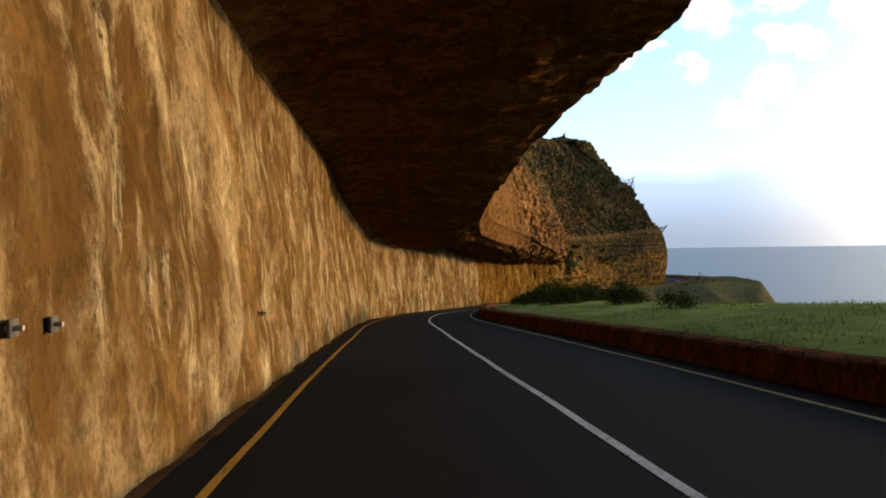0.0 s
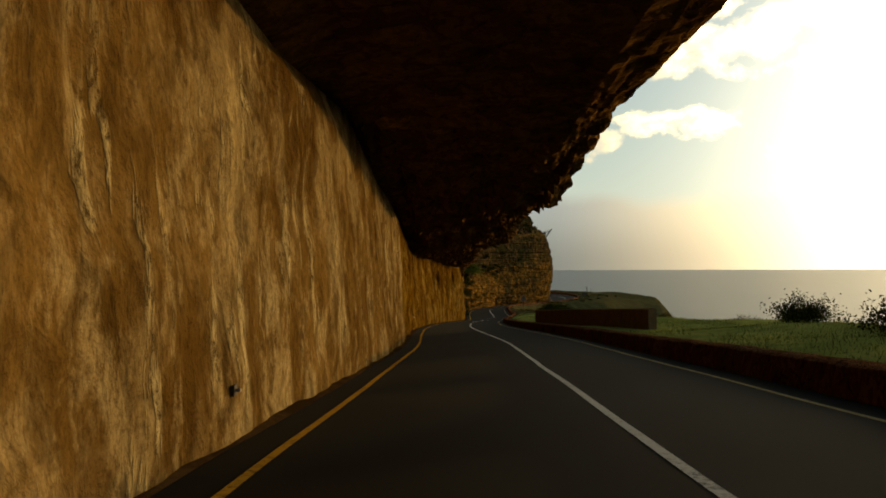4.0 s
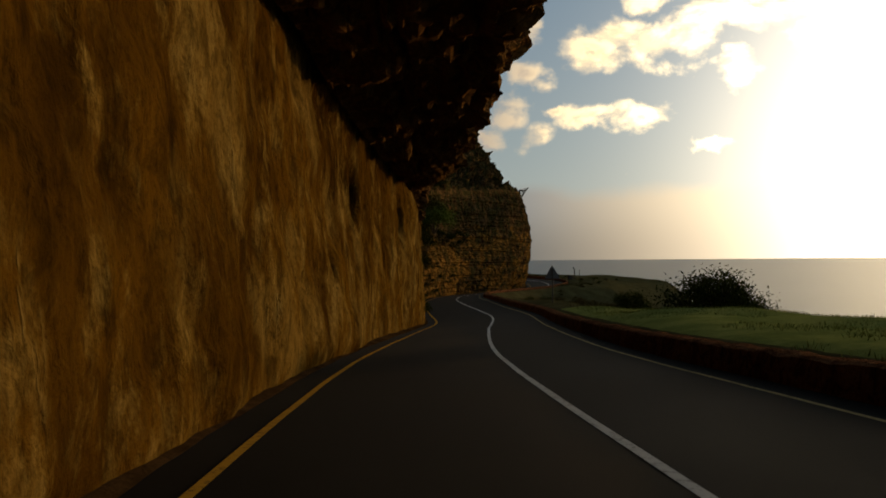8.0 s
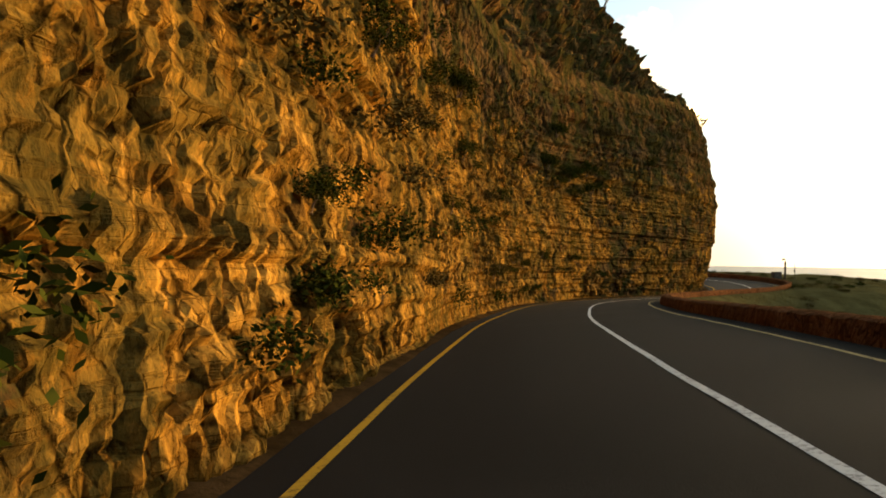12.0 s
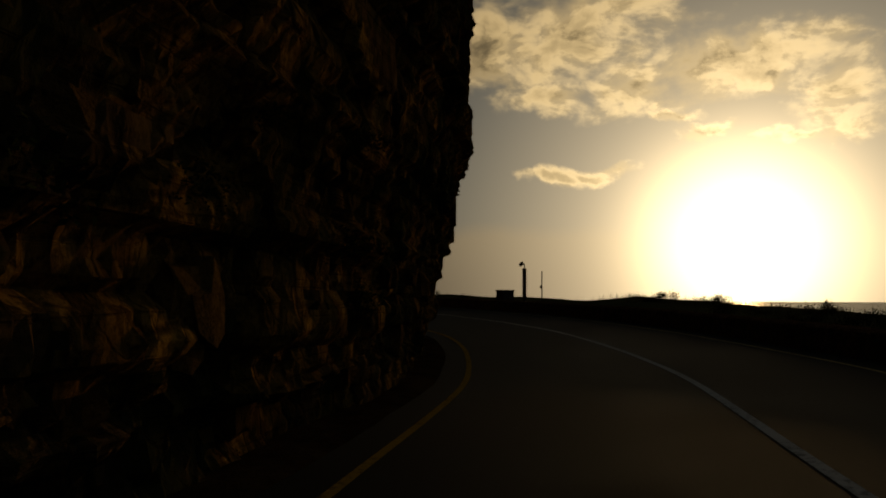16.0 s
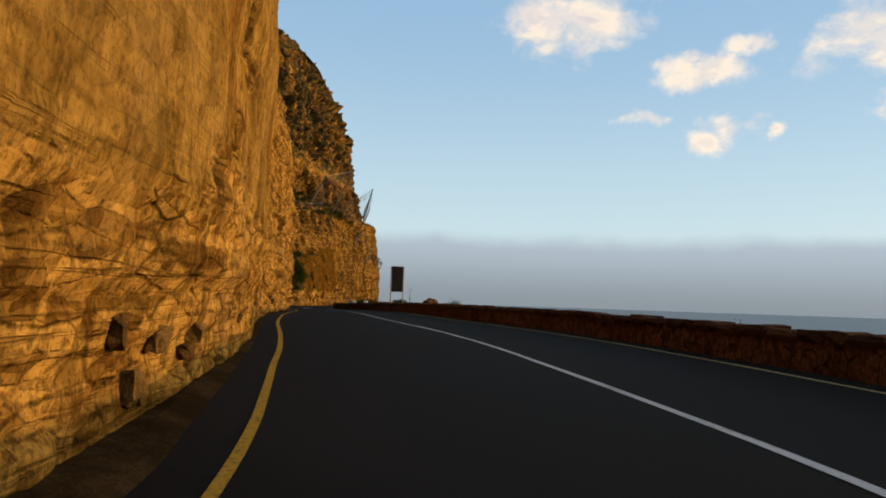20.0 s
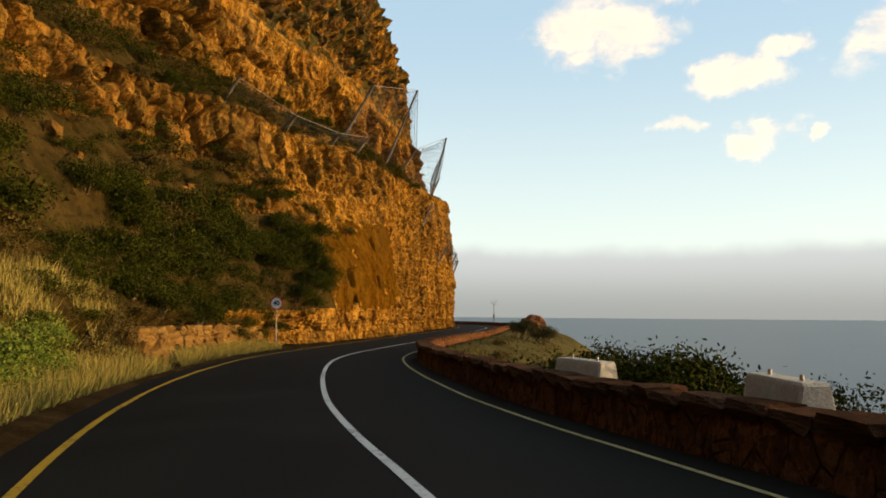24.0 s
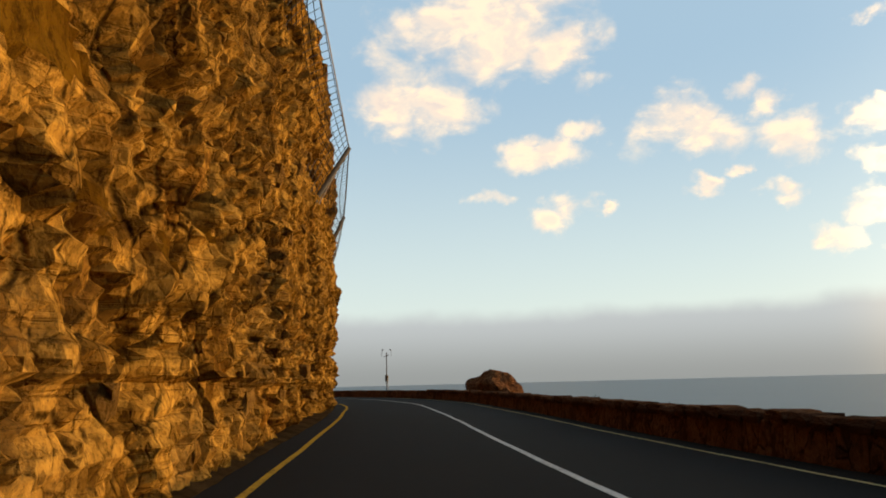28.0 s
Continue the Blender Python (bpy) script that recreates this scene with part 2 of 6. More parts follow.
# ---------------------------------------------------------------- noise in arrays
def hash01(*k):
    n = np.zeros(np.broadcast(*k).shape, np.int64)
    for c, m in zip(k, (73856093, 19349663, 83492791, 50331653)):
        n = n ^ (np.asarray(c).astype(np.int64) * m)
    n = ((n ^ (n >> 13)) & 0x7FFFFFFF) * 1274126177
    n = (n ^ (n >> 16)) & 0xFFFFFF
    n = (n * 1103515245 + 12345) & 0xFFFFFF
    return n / float(0xFFFFFF)


def vnoise(x, y, z=0.0):
    x, y, z = np.broadcast_arrays(np.asarray(x, float), np.asarray(y, float), np.asarray(z, float))
    i, j, k = np.floor(x), np.floor(y), np.floor(z)
    f, g, e = x - i, y - j, z - k
    f, g, e = f * f * (3 - 2 * f), g * g * (3 - 2 * g), e * e * (3 - 2 * e)
    out = 0
    for a in (0, 1):
        for b in (0, 1):
            for c in (0, 1):
                w = (f if a else 1 - f) * (g if b else 1 - g) * (e if c else 1 - e)
                out = out + w * hash01(i + a, j + b, k + c)
    return out * 2 - 1


def fbm(x, y, z=0.0, octaves=4):
    out, amp = 0, 0.5
    for n in range(octaves):
        out = out + amp * vnoise(np.asarray(x) * 2**n + 17 * n, np.asarray(y) * 2**n + 5 * n, np.asarray(z) * 2**n)
        amp *= 0.5
    return out


# ---------------------------------------------------------------- materials
class Tree:
    def __init__(self, name):
        self.m = bpy.data.materials.new(name)
        self.m.use_nodes = True
        self.t = self.m.node_tree
        self.b = self.t.nodes["Principled BSDF"]
        self.co = self.t.nodes.new("ShaderNodeTexCoord").outputs["Object"]

    def put(self, v, socket):
        if isinstance(v, (int, float)):
            socket.default_value = v
        elif isinstance(v, tuple):
            socket.default_value = (*v, 1) if len(v) == 3 and len(socket.default_value) == 4 else v
        else:
            self.t.links.new(v, socket)

    def scaled(self, x, y, z, turn=0.0):
        n = self.t.nodes.new("ShaderNodeMapping")
        n.inputs["Scale"].default_value = (x, y, z)
        n.inputs["Rotation"].default_value = (turn, turn * 0.6, 0)
        self.t.links.new(self.co, n.inputs[0])
        return n.outputs[0]

    def noise(self, vec, scale, detail=5.0, rough=0.6, distort=0.0):
        n = self.t.nodes.new("ShaderNodeTexNoise")
        self.put(vec, n.inputs["Vector"])
        for k, v in (("Scale", scale), ("Detail", detail), ("Roughness", rough), ("Distortion", distort)):
            n.inputs[k].default_value = v
        return n.outputs["Fac"]

    def cells(self, vec, scale, kind="DISTANCE_TO_EDGE"):
        n = self.t.nodes.new("ShaderNodeTexVoronoi")
        n.feature = kind
        self.put(vec, n.inputs["Vector"])
        n.inputs["Scale"].default_value = scale
        return n.outputs["Distance"] if kind != "F1" else n.outputs["Color"]

    def step(self, v, lo, hi, a=0.0, b=1.0):
        n = self.t.nodes.new("ShaderNodeMapRange")
        n.interpolation_type = "SMOOTHSTEP"
        for k, x in (("From Min", lo), ("From Max", hi), ("To Min", a), ("To Max", b)):
            n.inputs[k].default_value = x
        self.put(v, n.inputs["Value"])
        return n.outputs["Result"]

    def mix(self, f, a, b, how="MIX"):
        n = self.t.nodes.new("ShaderNodeMix")
        n.data_type, n.blend_type = "RGBA", how
        self.put(f, n.inputs[0])
        self.put(a, n.inputs[6])
        self.put(b, n.inputs[7])
        return n.outputs[2]

    def warp(self, vec, scale, amount):
        """Shake the coordinates by coloured noise."""
        n = self.t.nodes.new("ShaderNodeTexNoise")
        self.put(vec, n.inputs["Vector"])
        n.inputs["Scale"].default_value, n.inputs["Detail"].default_value = scale, 3.0
        m = self.t.nodes.new("ShaderNodeVectorMath")
        m.operation = "MULTIPLY_ADD"
        self.t.links.new(n.outputs["Color"], m.inputs[0])
        m.inputs[1].default_value = (amount, amount, amount)
        self.put(vec, m.inputs[2])
        return m.outputs[0]

    def stretch(self, vec, xy, z):
        m = self.t.nodes.new("ShaderNodeVectorMath")
        m.operation = "MULTIPLY"
        self.put(vec, m.inputs[0])
        m.inputs[1].default_value = (xy, xy, z)
        return m.outputs[0]

    def grey(self, colour):
        n = self.t.nodes.new("ShaderNodeSeparateXYZ")
        self.t.links.new(colour, n.inputs[0])
        return n.outputs[0]

    def calc(self, op, a, b):
        n = self.t.nodes.new("ShaderNodeMath")
        n.operation = op
        self.put(a, n.inputs[0])
        self.put(b, n.inputs[1])
        return n.outputs[0]

    def done(self, colour, rough=0.8, bump=None, strength=0.4, distance=0.05, metal=0.0, spec=0.0):
        self.put(colour, self.b.inputs["Base Color"])
        self.put(rough, self.b.inputs["Roughness"])
        self.b.inputs["Metallic"].default_value = metal
        self.b.inputs["Specular IOR Level"].default_value = spec
        if bump is not None:
            n = self.t.nodes.new("ShaderNodeBump")
            n.inputs["Strength"].default_value, n.inputs["Distance"].default_value = strength, distance
            self.put(bump, n.inputs["Height"])
            self.t.links.new(n.outputs[0], self.b.inputs["Normal"])
        return self.m


def rock(name, light, mid, dark, grey=(0.2, 0.18, 0.15), grey_part=0.35, stain=0.5, moss=0.0, fine=1.0, level=1.0, chips=1.0, weather=0.4, shape=(1.0, 0.62)):
    """Fractured rock: angular chips of differing tone, dark joints and bedding cracks, level bands, dark runs, moss."""
    k = Tree(name)
    wob = k.warp(k.warp(k.scaled(1, 1, 1), 0.9, 0.07), 14.0, 0.02)
    tall = k.stretch(wob, *shape)
    big = k.noise(k.scaled(1, 1, 1), 0.26, 6, 0.6, 0.4)
    mid_n = k.noise(k.scaled(1, 1, 0.7), 1.7 * fine, 8, 0.72, 0.3)
    small = k.noise(k.scaled(1, 1, 0.6), 11.0 * fine, 6, 0.75, 0.2)
    layer = k.noise(k.scaled(0.2, 0.2, 2.2), 1.0, 7, 0.62, 0.25)
    tone = k.grey(k.cells(tall, 1.7 * fine, "F1"))
    tone2 = k.grey(k.cells(tall, 4.4 * fine, "F1"))
    tone3 = k.grey(k.cells(tall, 9.5 * fine, "F1"))
    fleck = k.calc("ADD", k.calc("MULTIPLY", tone2, 0.26 * chips), k.calc("MULTIPLY", tone3, 0.22 * chips))
    t = k.calc("ADD", k.calc("MULTIPLY", tone, 0.26 * chips), k.calc("ADD", fleck, k.calc("MULTIPLY", mid_n, 1.0 - 0.6 * chips)))
    c = k.mix(k.step(t, 0.34, 0.66), mid, tuple(x * 1.22 for x in light))
    c = k.mix(k.step(layer, 0.50, 0.64, 0.0, 0.6 * level), c, k.mix(mid_n, mid, dark))
    rust = k.noise(k.scaled(1, 1, 0.5), 0.55, 6, 0.65, 0.5)
    c = k.mix(k.step(rust, 0.52, 0.66, 0.0, 0.5), c, (mid[0] * 1.05, mid[1] * 0.78, mid[2] * 0.7))
    strata = k.noise(k.scaled(0.14, 0.14, 5.5), 1.0, 6, 0.65, 0.1)
    c = k.mix(k.step(strata, 0.56, 0.68, 0.0, 0.22 * level), c, dark)
    c = k.mix(k.step(tone2, 0.24, 0.08, 0.0, 0.4 * chips), c, dark)
    c = k.mix(k.step(tone3, 0.20, 0.06, 0.0, 0.3 * chips), c, dark)
    c = k.mix(k.step(small, 0.52, 0.36, 0.0, 0.55), c, dark)
    pits = k.noise(k.scaled(1, 1, 0.7), 30.0 * fine, 4, 0.7)
    c = k.mix(k.step(pits, 0.48, 0.34, 0.0, 0.5), c, dark)
    streak = k.noise(k.scaled(1, 1, 0.16), 1.3, 7, 0.68, 0.1)
    c = k.mix(k.step(streak, 0.53, 0.66, 0.0, stain), c, dark)
    c = k.mix(k.step(big, 0.50, 0.66, 0.0, grey_part), c, k.mix(small, grey, tuple(x * 0.5 for x in grey)))
    old = k.noise(k.warp(k.scaled(1, 1, 0.42), 2.5, 0.2), 1.15, 9, 0.72, 0.3)
    c = k.mix(k.step(old, 0.50, 0.60, 0.0, weather), c, k.mix(small, dark, tuple(x * 0.55 for x in mid)))
    if moss:
        g = k.noise(k.scaled(1, 1, 0.7), 0.8, 7, 0.75)
        c = k.mix(k.step(g, 0.45, 0.55, 0.0, moss), c, k.mix(small, (0.016, 0.018, 0.006), (0.05, 0.048, 0.013)))
    # joints between the chips, and thin cracks along the beds
    some = k.step(mid_n, 0.42, 0.58)
    joint = k.calc("MULTIPLY", k.step(k.cells(tall, 1.7 * fine), 0.06, 0.0), some)
    c = k.mix(k.calc("MULTIPLY", joint, 0.85 * chips), c, tuple(x * 0.6 for x in dark))
    joint2 = k.calc("MULTIPLY", k.step(k.cells(tall, 4.4 * fine), 0.07, 0.0), k.step(small, 0.45, 0.6))
    c = k.mix(k.calc("MULTIPLY", joint2, 0.6 * chips), c, dark)
    bed = k.calc("ABSOLUTE", k.calc("SUBTRACT", k.noise(k.scaled(0.10, 0.10, 3.4), 1.0, 5, 0.55), 0.5), 0.0)
    crack = k.calc("MULTIPLY", k.step(bed, 0.030, 0.0), k.step(small, 0.40, 0.58))
    c = k.mix(k.calc("MULTIPLY", crack, 0.14 * min(1.0, level)), c, tuple(x * 0.7 for x in dark))
    low = k.calc("ADD", k.calc("MULTIPLY", crack, -0.2 * level), k.calc("ADD", k.calc("MULTIPLY", joint, -0.4 * chips), k.calc("MULTIPLY", joint2, -0.25 * chips)))
    h = k.calc("ADD", k.calc("MULTIPLY", tone, 0.35 * chips), k.calc("ADD", k.calc("MULTIPLY", tone2, 0.28 * chips), k.calc("ADD", k.calc("MULTIPLY", mid_n, 0.6), k.calc("ADD", k.calc("MULTIPLY", small, 0.22), k.calc("ADD", k.calc("MULTIPLY", tone3, 0.14 * chips), low)))))
    return k.done(c, 0.95, h, 0.9, 0.12)


def block_stone(name, light, mid, dark):
    """Single stones: each its own tone."""
    k = Tree(name)
    i = k.t.nodes.new("ShaderNodeObjectInfo").outputs["Random"]
    n1 = k.noise(k.scaled(1, 1, 1), 2.2, 7, 0.7)
    n2 = k.noise(k.scaled(1, 1, 1), 8.0, 5, 0.7)
    c = k.mix(i, mid, light)
    c = k.mix(k.step(n1, 0.42, 0.62, 0.0, 0.6), c, k.mix(i, dark, mid))
    c = k.mix(k.step(n2, 0.5, 0.36, 0.0, 0.5), c, dark)
    return k.done(c, 0.92, k.calc("ADD", n1, k.calc("MULTIPLY", n2, 0.5)), 0.9, 0.12)


def washed_wall(name, deep, gold, pale, lime, soot, mottle, few=0.46):
    """Sprayed and washed rock face with pale drips of lime in clusters."""
    k = Tree(name)
    broad = k.noise(k.scaled(1, 1, 0.8), 0.33, 5, 0.55, 0.1)
    patch = k.noise(k.scaled(1, 1, 0.55), 0.75, 4, 0.55, 0.1)
    spread = k.noise(k.scaled(1, 1, 0.45), 1.4, 5, 0.6, 0.1)
    drip = k.noise(k.warp(k.warp(k.scaled(1, 1, 0.16), 0.9, 0.25), 6.0, 0.07), 3.6, 5, 0.6, 0.2)
    wide = k.noise(k.warp(k.scaled(1, 1, 0.22), 1.5, 0.2), 2.0, 5, 0.6, 0.3)
    grain = k.noise(k.scaled(1, 1, 0.8), 8.0, 6, 0.7)
    speck = k.noise(k.scaled(1, 1, 0.5), 26.0, 4, 0.7)
    c = k.mix(k.step(broad, 0.33, 0.66), deep, gold)
    c = k.mix(k.step(spread, 0.52, 0.72, 0, 0.35), c, pale)
    c = k.mix(k.step(spread, 0.46, 0.30, 0, mottle), c, soot)
    blotch = k.noise(k.scaled(1, 1, 0.6), 0.9, 9, 0.72, 0.15)
    c = k.mix(k.step(blotch, 0.50, 0.66, 0, 0.6), c, k.mix(grain, pale, lime))
    c = k.mix(k.step(blotch, 0.46, 0.34, 0, 0.5), c, deep)
    film = k.noise(k.scaled(1, 1, 0.7), 0.42, 7, 0.62, 0.1)
    c = k.mix(k.step(film, 0.49, 0.62, 0, 0.38), c, k.mix(speck, pale, lime))
    few_wide = k.calc("MULTIPLY", k.step(wide, 0.56, 0.66), k.step(patch, few, few + 0.16))
    c = k.mix(k.calc("MULTIPLY", few_wide, 0.55), c, k.mix(grain, lime, pale))
    runs = k.calc("MULTIPLY", k.calc("MULTIPLY", k.step(drip, 0.54, 0.62), k.step(patch, few + 0.03, few + 0.16)), k.step(grain, 0.30, 0.50))
    c = k.mix(k.calc("MULTIPLY", runs, 0.5), c, lime)
    c = k.mix(k.step(grain, 0.50, 0.34, 0.0, 0.4), c, soot)
    c = k.mix(k.step(speck, 0.50, 0.36, 0.0, 0.35), c, deep)
    lump = k.noise(k.scaled(1, 1, 0.8), 2.2, 5, 0.6, 0.5)
    c = k.mix(k.step(lump, 0.52, 0.36, 0.0, 0.45), c, soot)
    h = k.calc("ADD", k.calc("ADD", spread, k.calc("MULTIPLY", lump, 0.8)), k.calc("ADD", k.calc("MULTIPLY", runs, 0.35), k.calc("MULTIPLY", grain, 0.22)))
    return k.done(c, 1.0, h, 0.9, 0.18)


def asphalt():
    k = Tree("asphalt")
    g = k.noise(k.scaled(1, 1, 1), 55.0, 3, 0.7)
    p = k.noise(k.scaled(1, 1, 1), 0.35, 5, 0.6)
    st = k.cells(k.scaled(1, 1, 1), 90.0, "F1")
    c = k.mix(k.step(p, 0.35, 0.7), (0.011, 0.009, 0.0072), (0.0175, 0.0145, 0.012))
    c = k.mix(k.step(g, 0.5, 0.75, 0, 0.5), c, (0.025, 0.020, 0.016))
    return k.done(c, k.step(p, 0.3, 0.7, 0.78, 0.9), g, 0.5, 0.01, 0.0, 0.025)


def paint(name, colour, worn):
    k = Tree(name)
    w = k.noise(k.scaled(1, 1, 1), 14.0, 6, 0.75)
    big = k.noise(k.scaled(1, 1, 1), 0.9, 4, 0.6)
    c = k.mix(k.step(k.calc("ADD", w, k.calc("MULTIPLY", big, 0.35)), 0.66, 0.86, 0, 0.8), colour, worn)
    return k.done(c, 0.7, w, 0.3, 0.01)


def soil(name, a, b, scale=1.0):
    k = Tree(name)
    n1 = k.noise(k.scaled(1, 1, 1), 1.2 * scale, 6, 0.7)
    n2 = k.noise(k.scaled(1, 1, 1), 16.0 * scale, 5, 0.7)
    c = k.mix(k.step(n1, 0.35, 0.65), a, b)
    c = k.mix(k.step(n2, 0.4, 0.75, 0, 0.5), c, tuple(x * 0.5 for x in a))
    return k.done(c, 0.95, n2, 0.7, 0.04)


def leafy(name, a, b):
    k = Tree(name)
    i = k.t.nodes.new("ShaderNodeNewGeometry").outputs["Random Per Island"]
    c = k.mix(i, a, b)
    m = k.done(c, 0.6)
    k.b.inputs["Subsurface Weight"].default_value = 0.0
    k.b.inputs["Transmission Weight"].default_value = 0.0
    return m


def metal(name, colour, rough=0.55, met=0.6):
    k = Tree(name)
    n = k.noise(k.scaled(1, 1, 0.4), 9.0, 5, 0.7)
    c = k.mix(k.step(n, 0.45, 0.75, 0, 0.7), colour, tuple(x * 0.45 for x in colour))
    return k.done(c, k.step(n, 0.3, 0.7, rough - 0.1, rough + 0.2), n, 0.2, 0.01, met)


def sea():
    k = Tree("sea_water")
    n = k.noise(k.scaled(0.05, 0.05, 0.05), 1.0, 8, 0.65)
    c = k.mix(k.noise(k.scaled(0.004, 0.004, 1), 1.0, 4, 0.6), (0.032, 0.040, 0.043), (0.05, 0.06, 0.064))
    return k.done(c, 0.4, n, 0.35, 0.6, 0.0, 0.17)


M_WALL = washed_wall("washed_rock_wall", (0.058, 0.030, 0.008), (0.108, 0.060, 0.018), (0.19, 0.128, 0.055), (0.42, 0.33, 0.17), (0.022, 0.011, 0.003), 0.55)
# the washed wall's recipe in a darker brown, for u above 6.3
M_BROWN_WALL = washed_wall("brown_rock_wall", (0.034, 0.015, 0.002), (0.078, 0.036, 0.004), (0.11, 0.058, 0.009), (0.27, 0.185, 0.058), (0.010, 0.005, 0.001), 0.9, 0.53)
M_SLAB = rock("smooth_ochre_slab", (0.085, 0.039, 0.005), (0.046, 0.019, 0.002), (0.010, 0.004, 0.001), (0.075, 0.040, 0.008), 0.45, 0.2, 0.0, 0.6, 0.2, 0.12, 0.5)
M_OCHRE = rock("pale_ochre_face", (0.215, 0.110, 0.022), (0.125, 0.060, 0.010), (0.02, 0.009, 0.002), (0.19, 0.11, 0.035), 0.35, 0.4, 0.0, 0.8, 0.6, 0.35, 0.45, (0.62, 1.0))
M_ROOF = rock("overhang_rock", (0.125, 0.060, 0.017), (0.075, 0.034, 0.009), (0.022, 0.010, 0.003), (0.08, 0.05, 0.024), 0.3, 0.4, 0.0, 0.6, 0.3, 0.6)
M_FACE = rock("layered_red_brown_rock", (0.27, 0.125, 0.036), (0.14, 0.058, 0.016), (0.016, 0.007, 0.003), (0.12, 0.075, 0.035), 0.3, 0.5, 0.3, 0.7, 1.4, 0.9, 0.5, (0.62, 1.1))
M_MOSSY = rock("weathered_rock", (0.33, 0.160, 0.032), (0.18, 0.079, 0.015), (0.012, 0.006, 0.002), (0.08, 0.056, 0.03), 0.3, 0.6, 0.6, 1.0, 1.0, 0.9, 0.6)
M_GOLD = rock("golden_sandstone", (0.30, 0.150, 0.029), (0.135, 0.058, 0.009), (0.012, 0.005, 0.002), (0.15, 0.092, 0.036), 0.3, 0.45, 0.0, 1.0, 1.0, 0.85, 0.65)
M_LEVEL = rock("level_bedded_sandstone", (0.30, 0.150, 0.029), (0.135, 0.058, 0.009), (0.012, 0.005, 0.002), (0.15, 0.092, 0.036), 0.3, 0.45, 0.0, 1.0, 1.5, 0.7, 0.65, (0.5, 1.5))
M_BEDS = rock("bedded_sandstone", (0.215, 0.105, 0.022), (0.125, 0.055, 0.010), (0.014, 0.006, 0.002), (0.14, 0.085, 0.033), 0.3, 0.4, 0.35, 0.55, 1.0, 0.6, 0.7)
M_HIGH = rock("upper_cliff_rock", (0.15, 0.078, 0.026), (0.07, 0.035, 0.012), (0.010, 0.006, 0.003), (0.065, 0.048, 0.03), 0.4, 0.5, 0.8, 0.6, 1.0, 1.0, 0.6)
M_BLOCK = block_stone("loose_sandstone", (0.20, 0.105, 0.028), (0.11, 0.054, 0.014), (0.03, 0.015, 0.006))
M_STONE = block_stone("dressed_stone", (0.23, 0.130, 0.040), (0.13, 0.068, 0.020), (0.03, 0.015, 0.006))
M_PARAPET = rock("parapet_stone", (0.14, 0.062, 0.028), (0.09, 0.036, 0.016), (0.035, 0.015, 0.007), (0.08, 0.055, 0.036), 0.3, 0.2, 0.0, 2.5, 0.4)
M_COPING = block_stone("coping_stone", (0.12, 0.06, 0.034), (0.07, 0.032, 0.017), (0.03, 0.015, 0.009))
M_ASPHALT = asphalt()
M_YELLOW = paint("yellow_road_paint", (0.40, 0.215, 0.03), (0.05, 0.038, 0.025))
M_WHITE = paint("white_road_paint", (0.46, 0.44, 0.41), (0.07, 0.065, 0.06))
M_EDGE = paint("pale_edge_paint", (0.36, 0.27, 0.13), (0.05, 0.04, 0.03))
M_DIRT = soil("roadside_dirt", (0.022, 0.012, 0.005), (0.05, 0.028, 0.012))
M_SCRUB = soil("scrub_slope_soil", (0.018, 0.013, 0.004), (0.045, 0.028, 0.009), 0.8)
M_LAND = soil("headland_scrub_soil", (0.045, 0.036, 0.014), (0.075, 0.062, 0.024), 0.5)
M_TURF = soil("turf", (0.10, 0.115, 0.028), (0.17, 0.17, 0.045), 0.8)
M_LEAF = leafy("bush_leaves", (0.008, 0.012, 0.002), (0.044, 0.046, 0.008))
M_FRESH = leafy("fresh_bush_leaves", (0.04, 0.07, 0.010), (0.13, 0.16, 0.03))
M_DRY = leafy("dry_scrub_leaves", (0.03, 0.022, 0.006), (0.085, 0.06, 0.018))
M_TREE = leafy("windswept_leaves", (0.03, 0.03, 0.012), (0.08, 0.068, 0.03))
M_GRASS = leafy("grass_blades", (0.09, 0.11, 0.022), (0.21, 0.21, 0.05))
M_STRAW = leafy("straw_and_green_blades", (0.10, 0.10, 0.02), (0.30, 0.22, 0.07))
M_BARK = soil("bark", (0.09, 0.06, 0.04), (0.16, 0.11, 0.07), 4.0)
M_STEEL = metal("galvanised_steel", (0.24, 0.21, 0.18))
M_DARKSTEEL = metal("weathered_dark_steel", (0.07, 0.06, 0.05), 0.6, 0.3)
M_CONCRETE = soil("pale_concrete", (0.38, 0.34, 0.28), (0.50, 0.45, 0.37), 2.0)
M_SEA = sea()
M_RENDER = soil("brown_render", (0.13, 0.08, 0.042), (0.19, 0.12, 0.065), 2.0)


def plain(name, colour, rough=0.5):
    k = Tree(name)
    n = k.noise(k.scaled(1, 1, 1), 12.0, 5, 0.7)
    return k.done(k.mix(k.step(n, 0.5, 0.8, 0, 0.35), colour, tuple(x * 0.6 for x in colour)), rough, n, 0.08, 0.01)


M_SIGNWHITE = plain("sign_white", (0.74, 0.72, 0.68))
M_SIGNRED = plain("sign_red", (0.50, 0.035, 0.03))
M_SIGNBLACK = plain("sign_black", (0.02, 0.02, 0.02))
M_SIGNBACK = plain("sign_back_grey", (0.10, 0.095, 0.085), 0.6)
M_BOARDBACK = plain("dark_board", (0.022, 0.017, 0.015), 0.7)


# ---------------------------------------------------------------- building helpers
def part(name, bm, material, parent=None, label="", smooth=False):
    me = bpy.data.meshes.new(name)
    bm.to_mesh(me)
    bm.free()
    me.materials.append(material)
    if smooth:
        me.shade_smooth()
    ob = new(name, me)
    if parent is not None:
        ob.parent = parent
    if label:
        tagged(ob, label)
    return ob


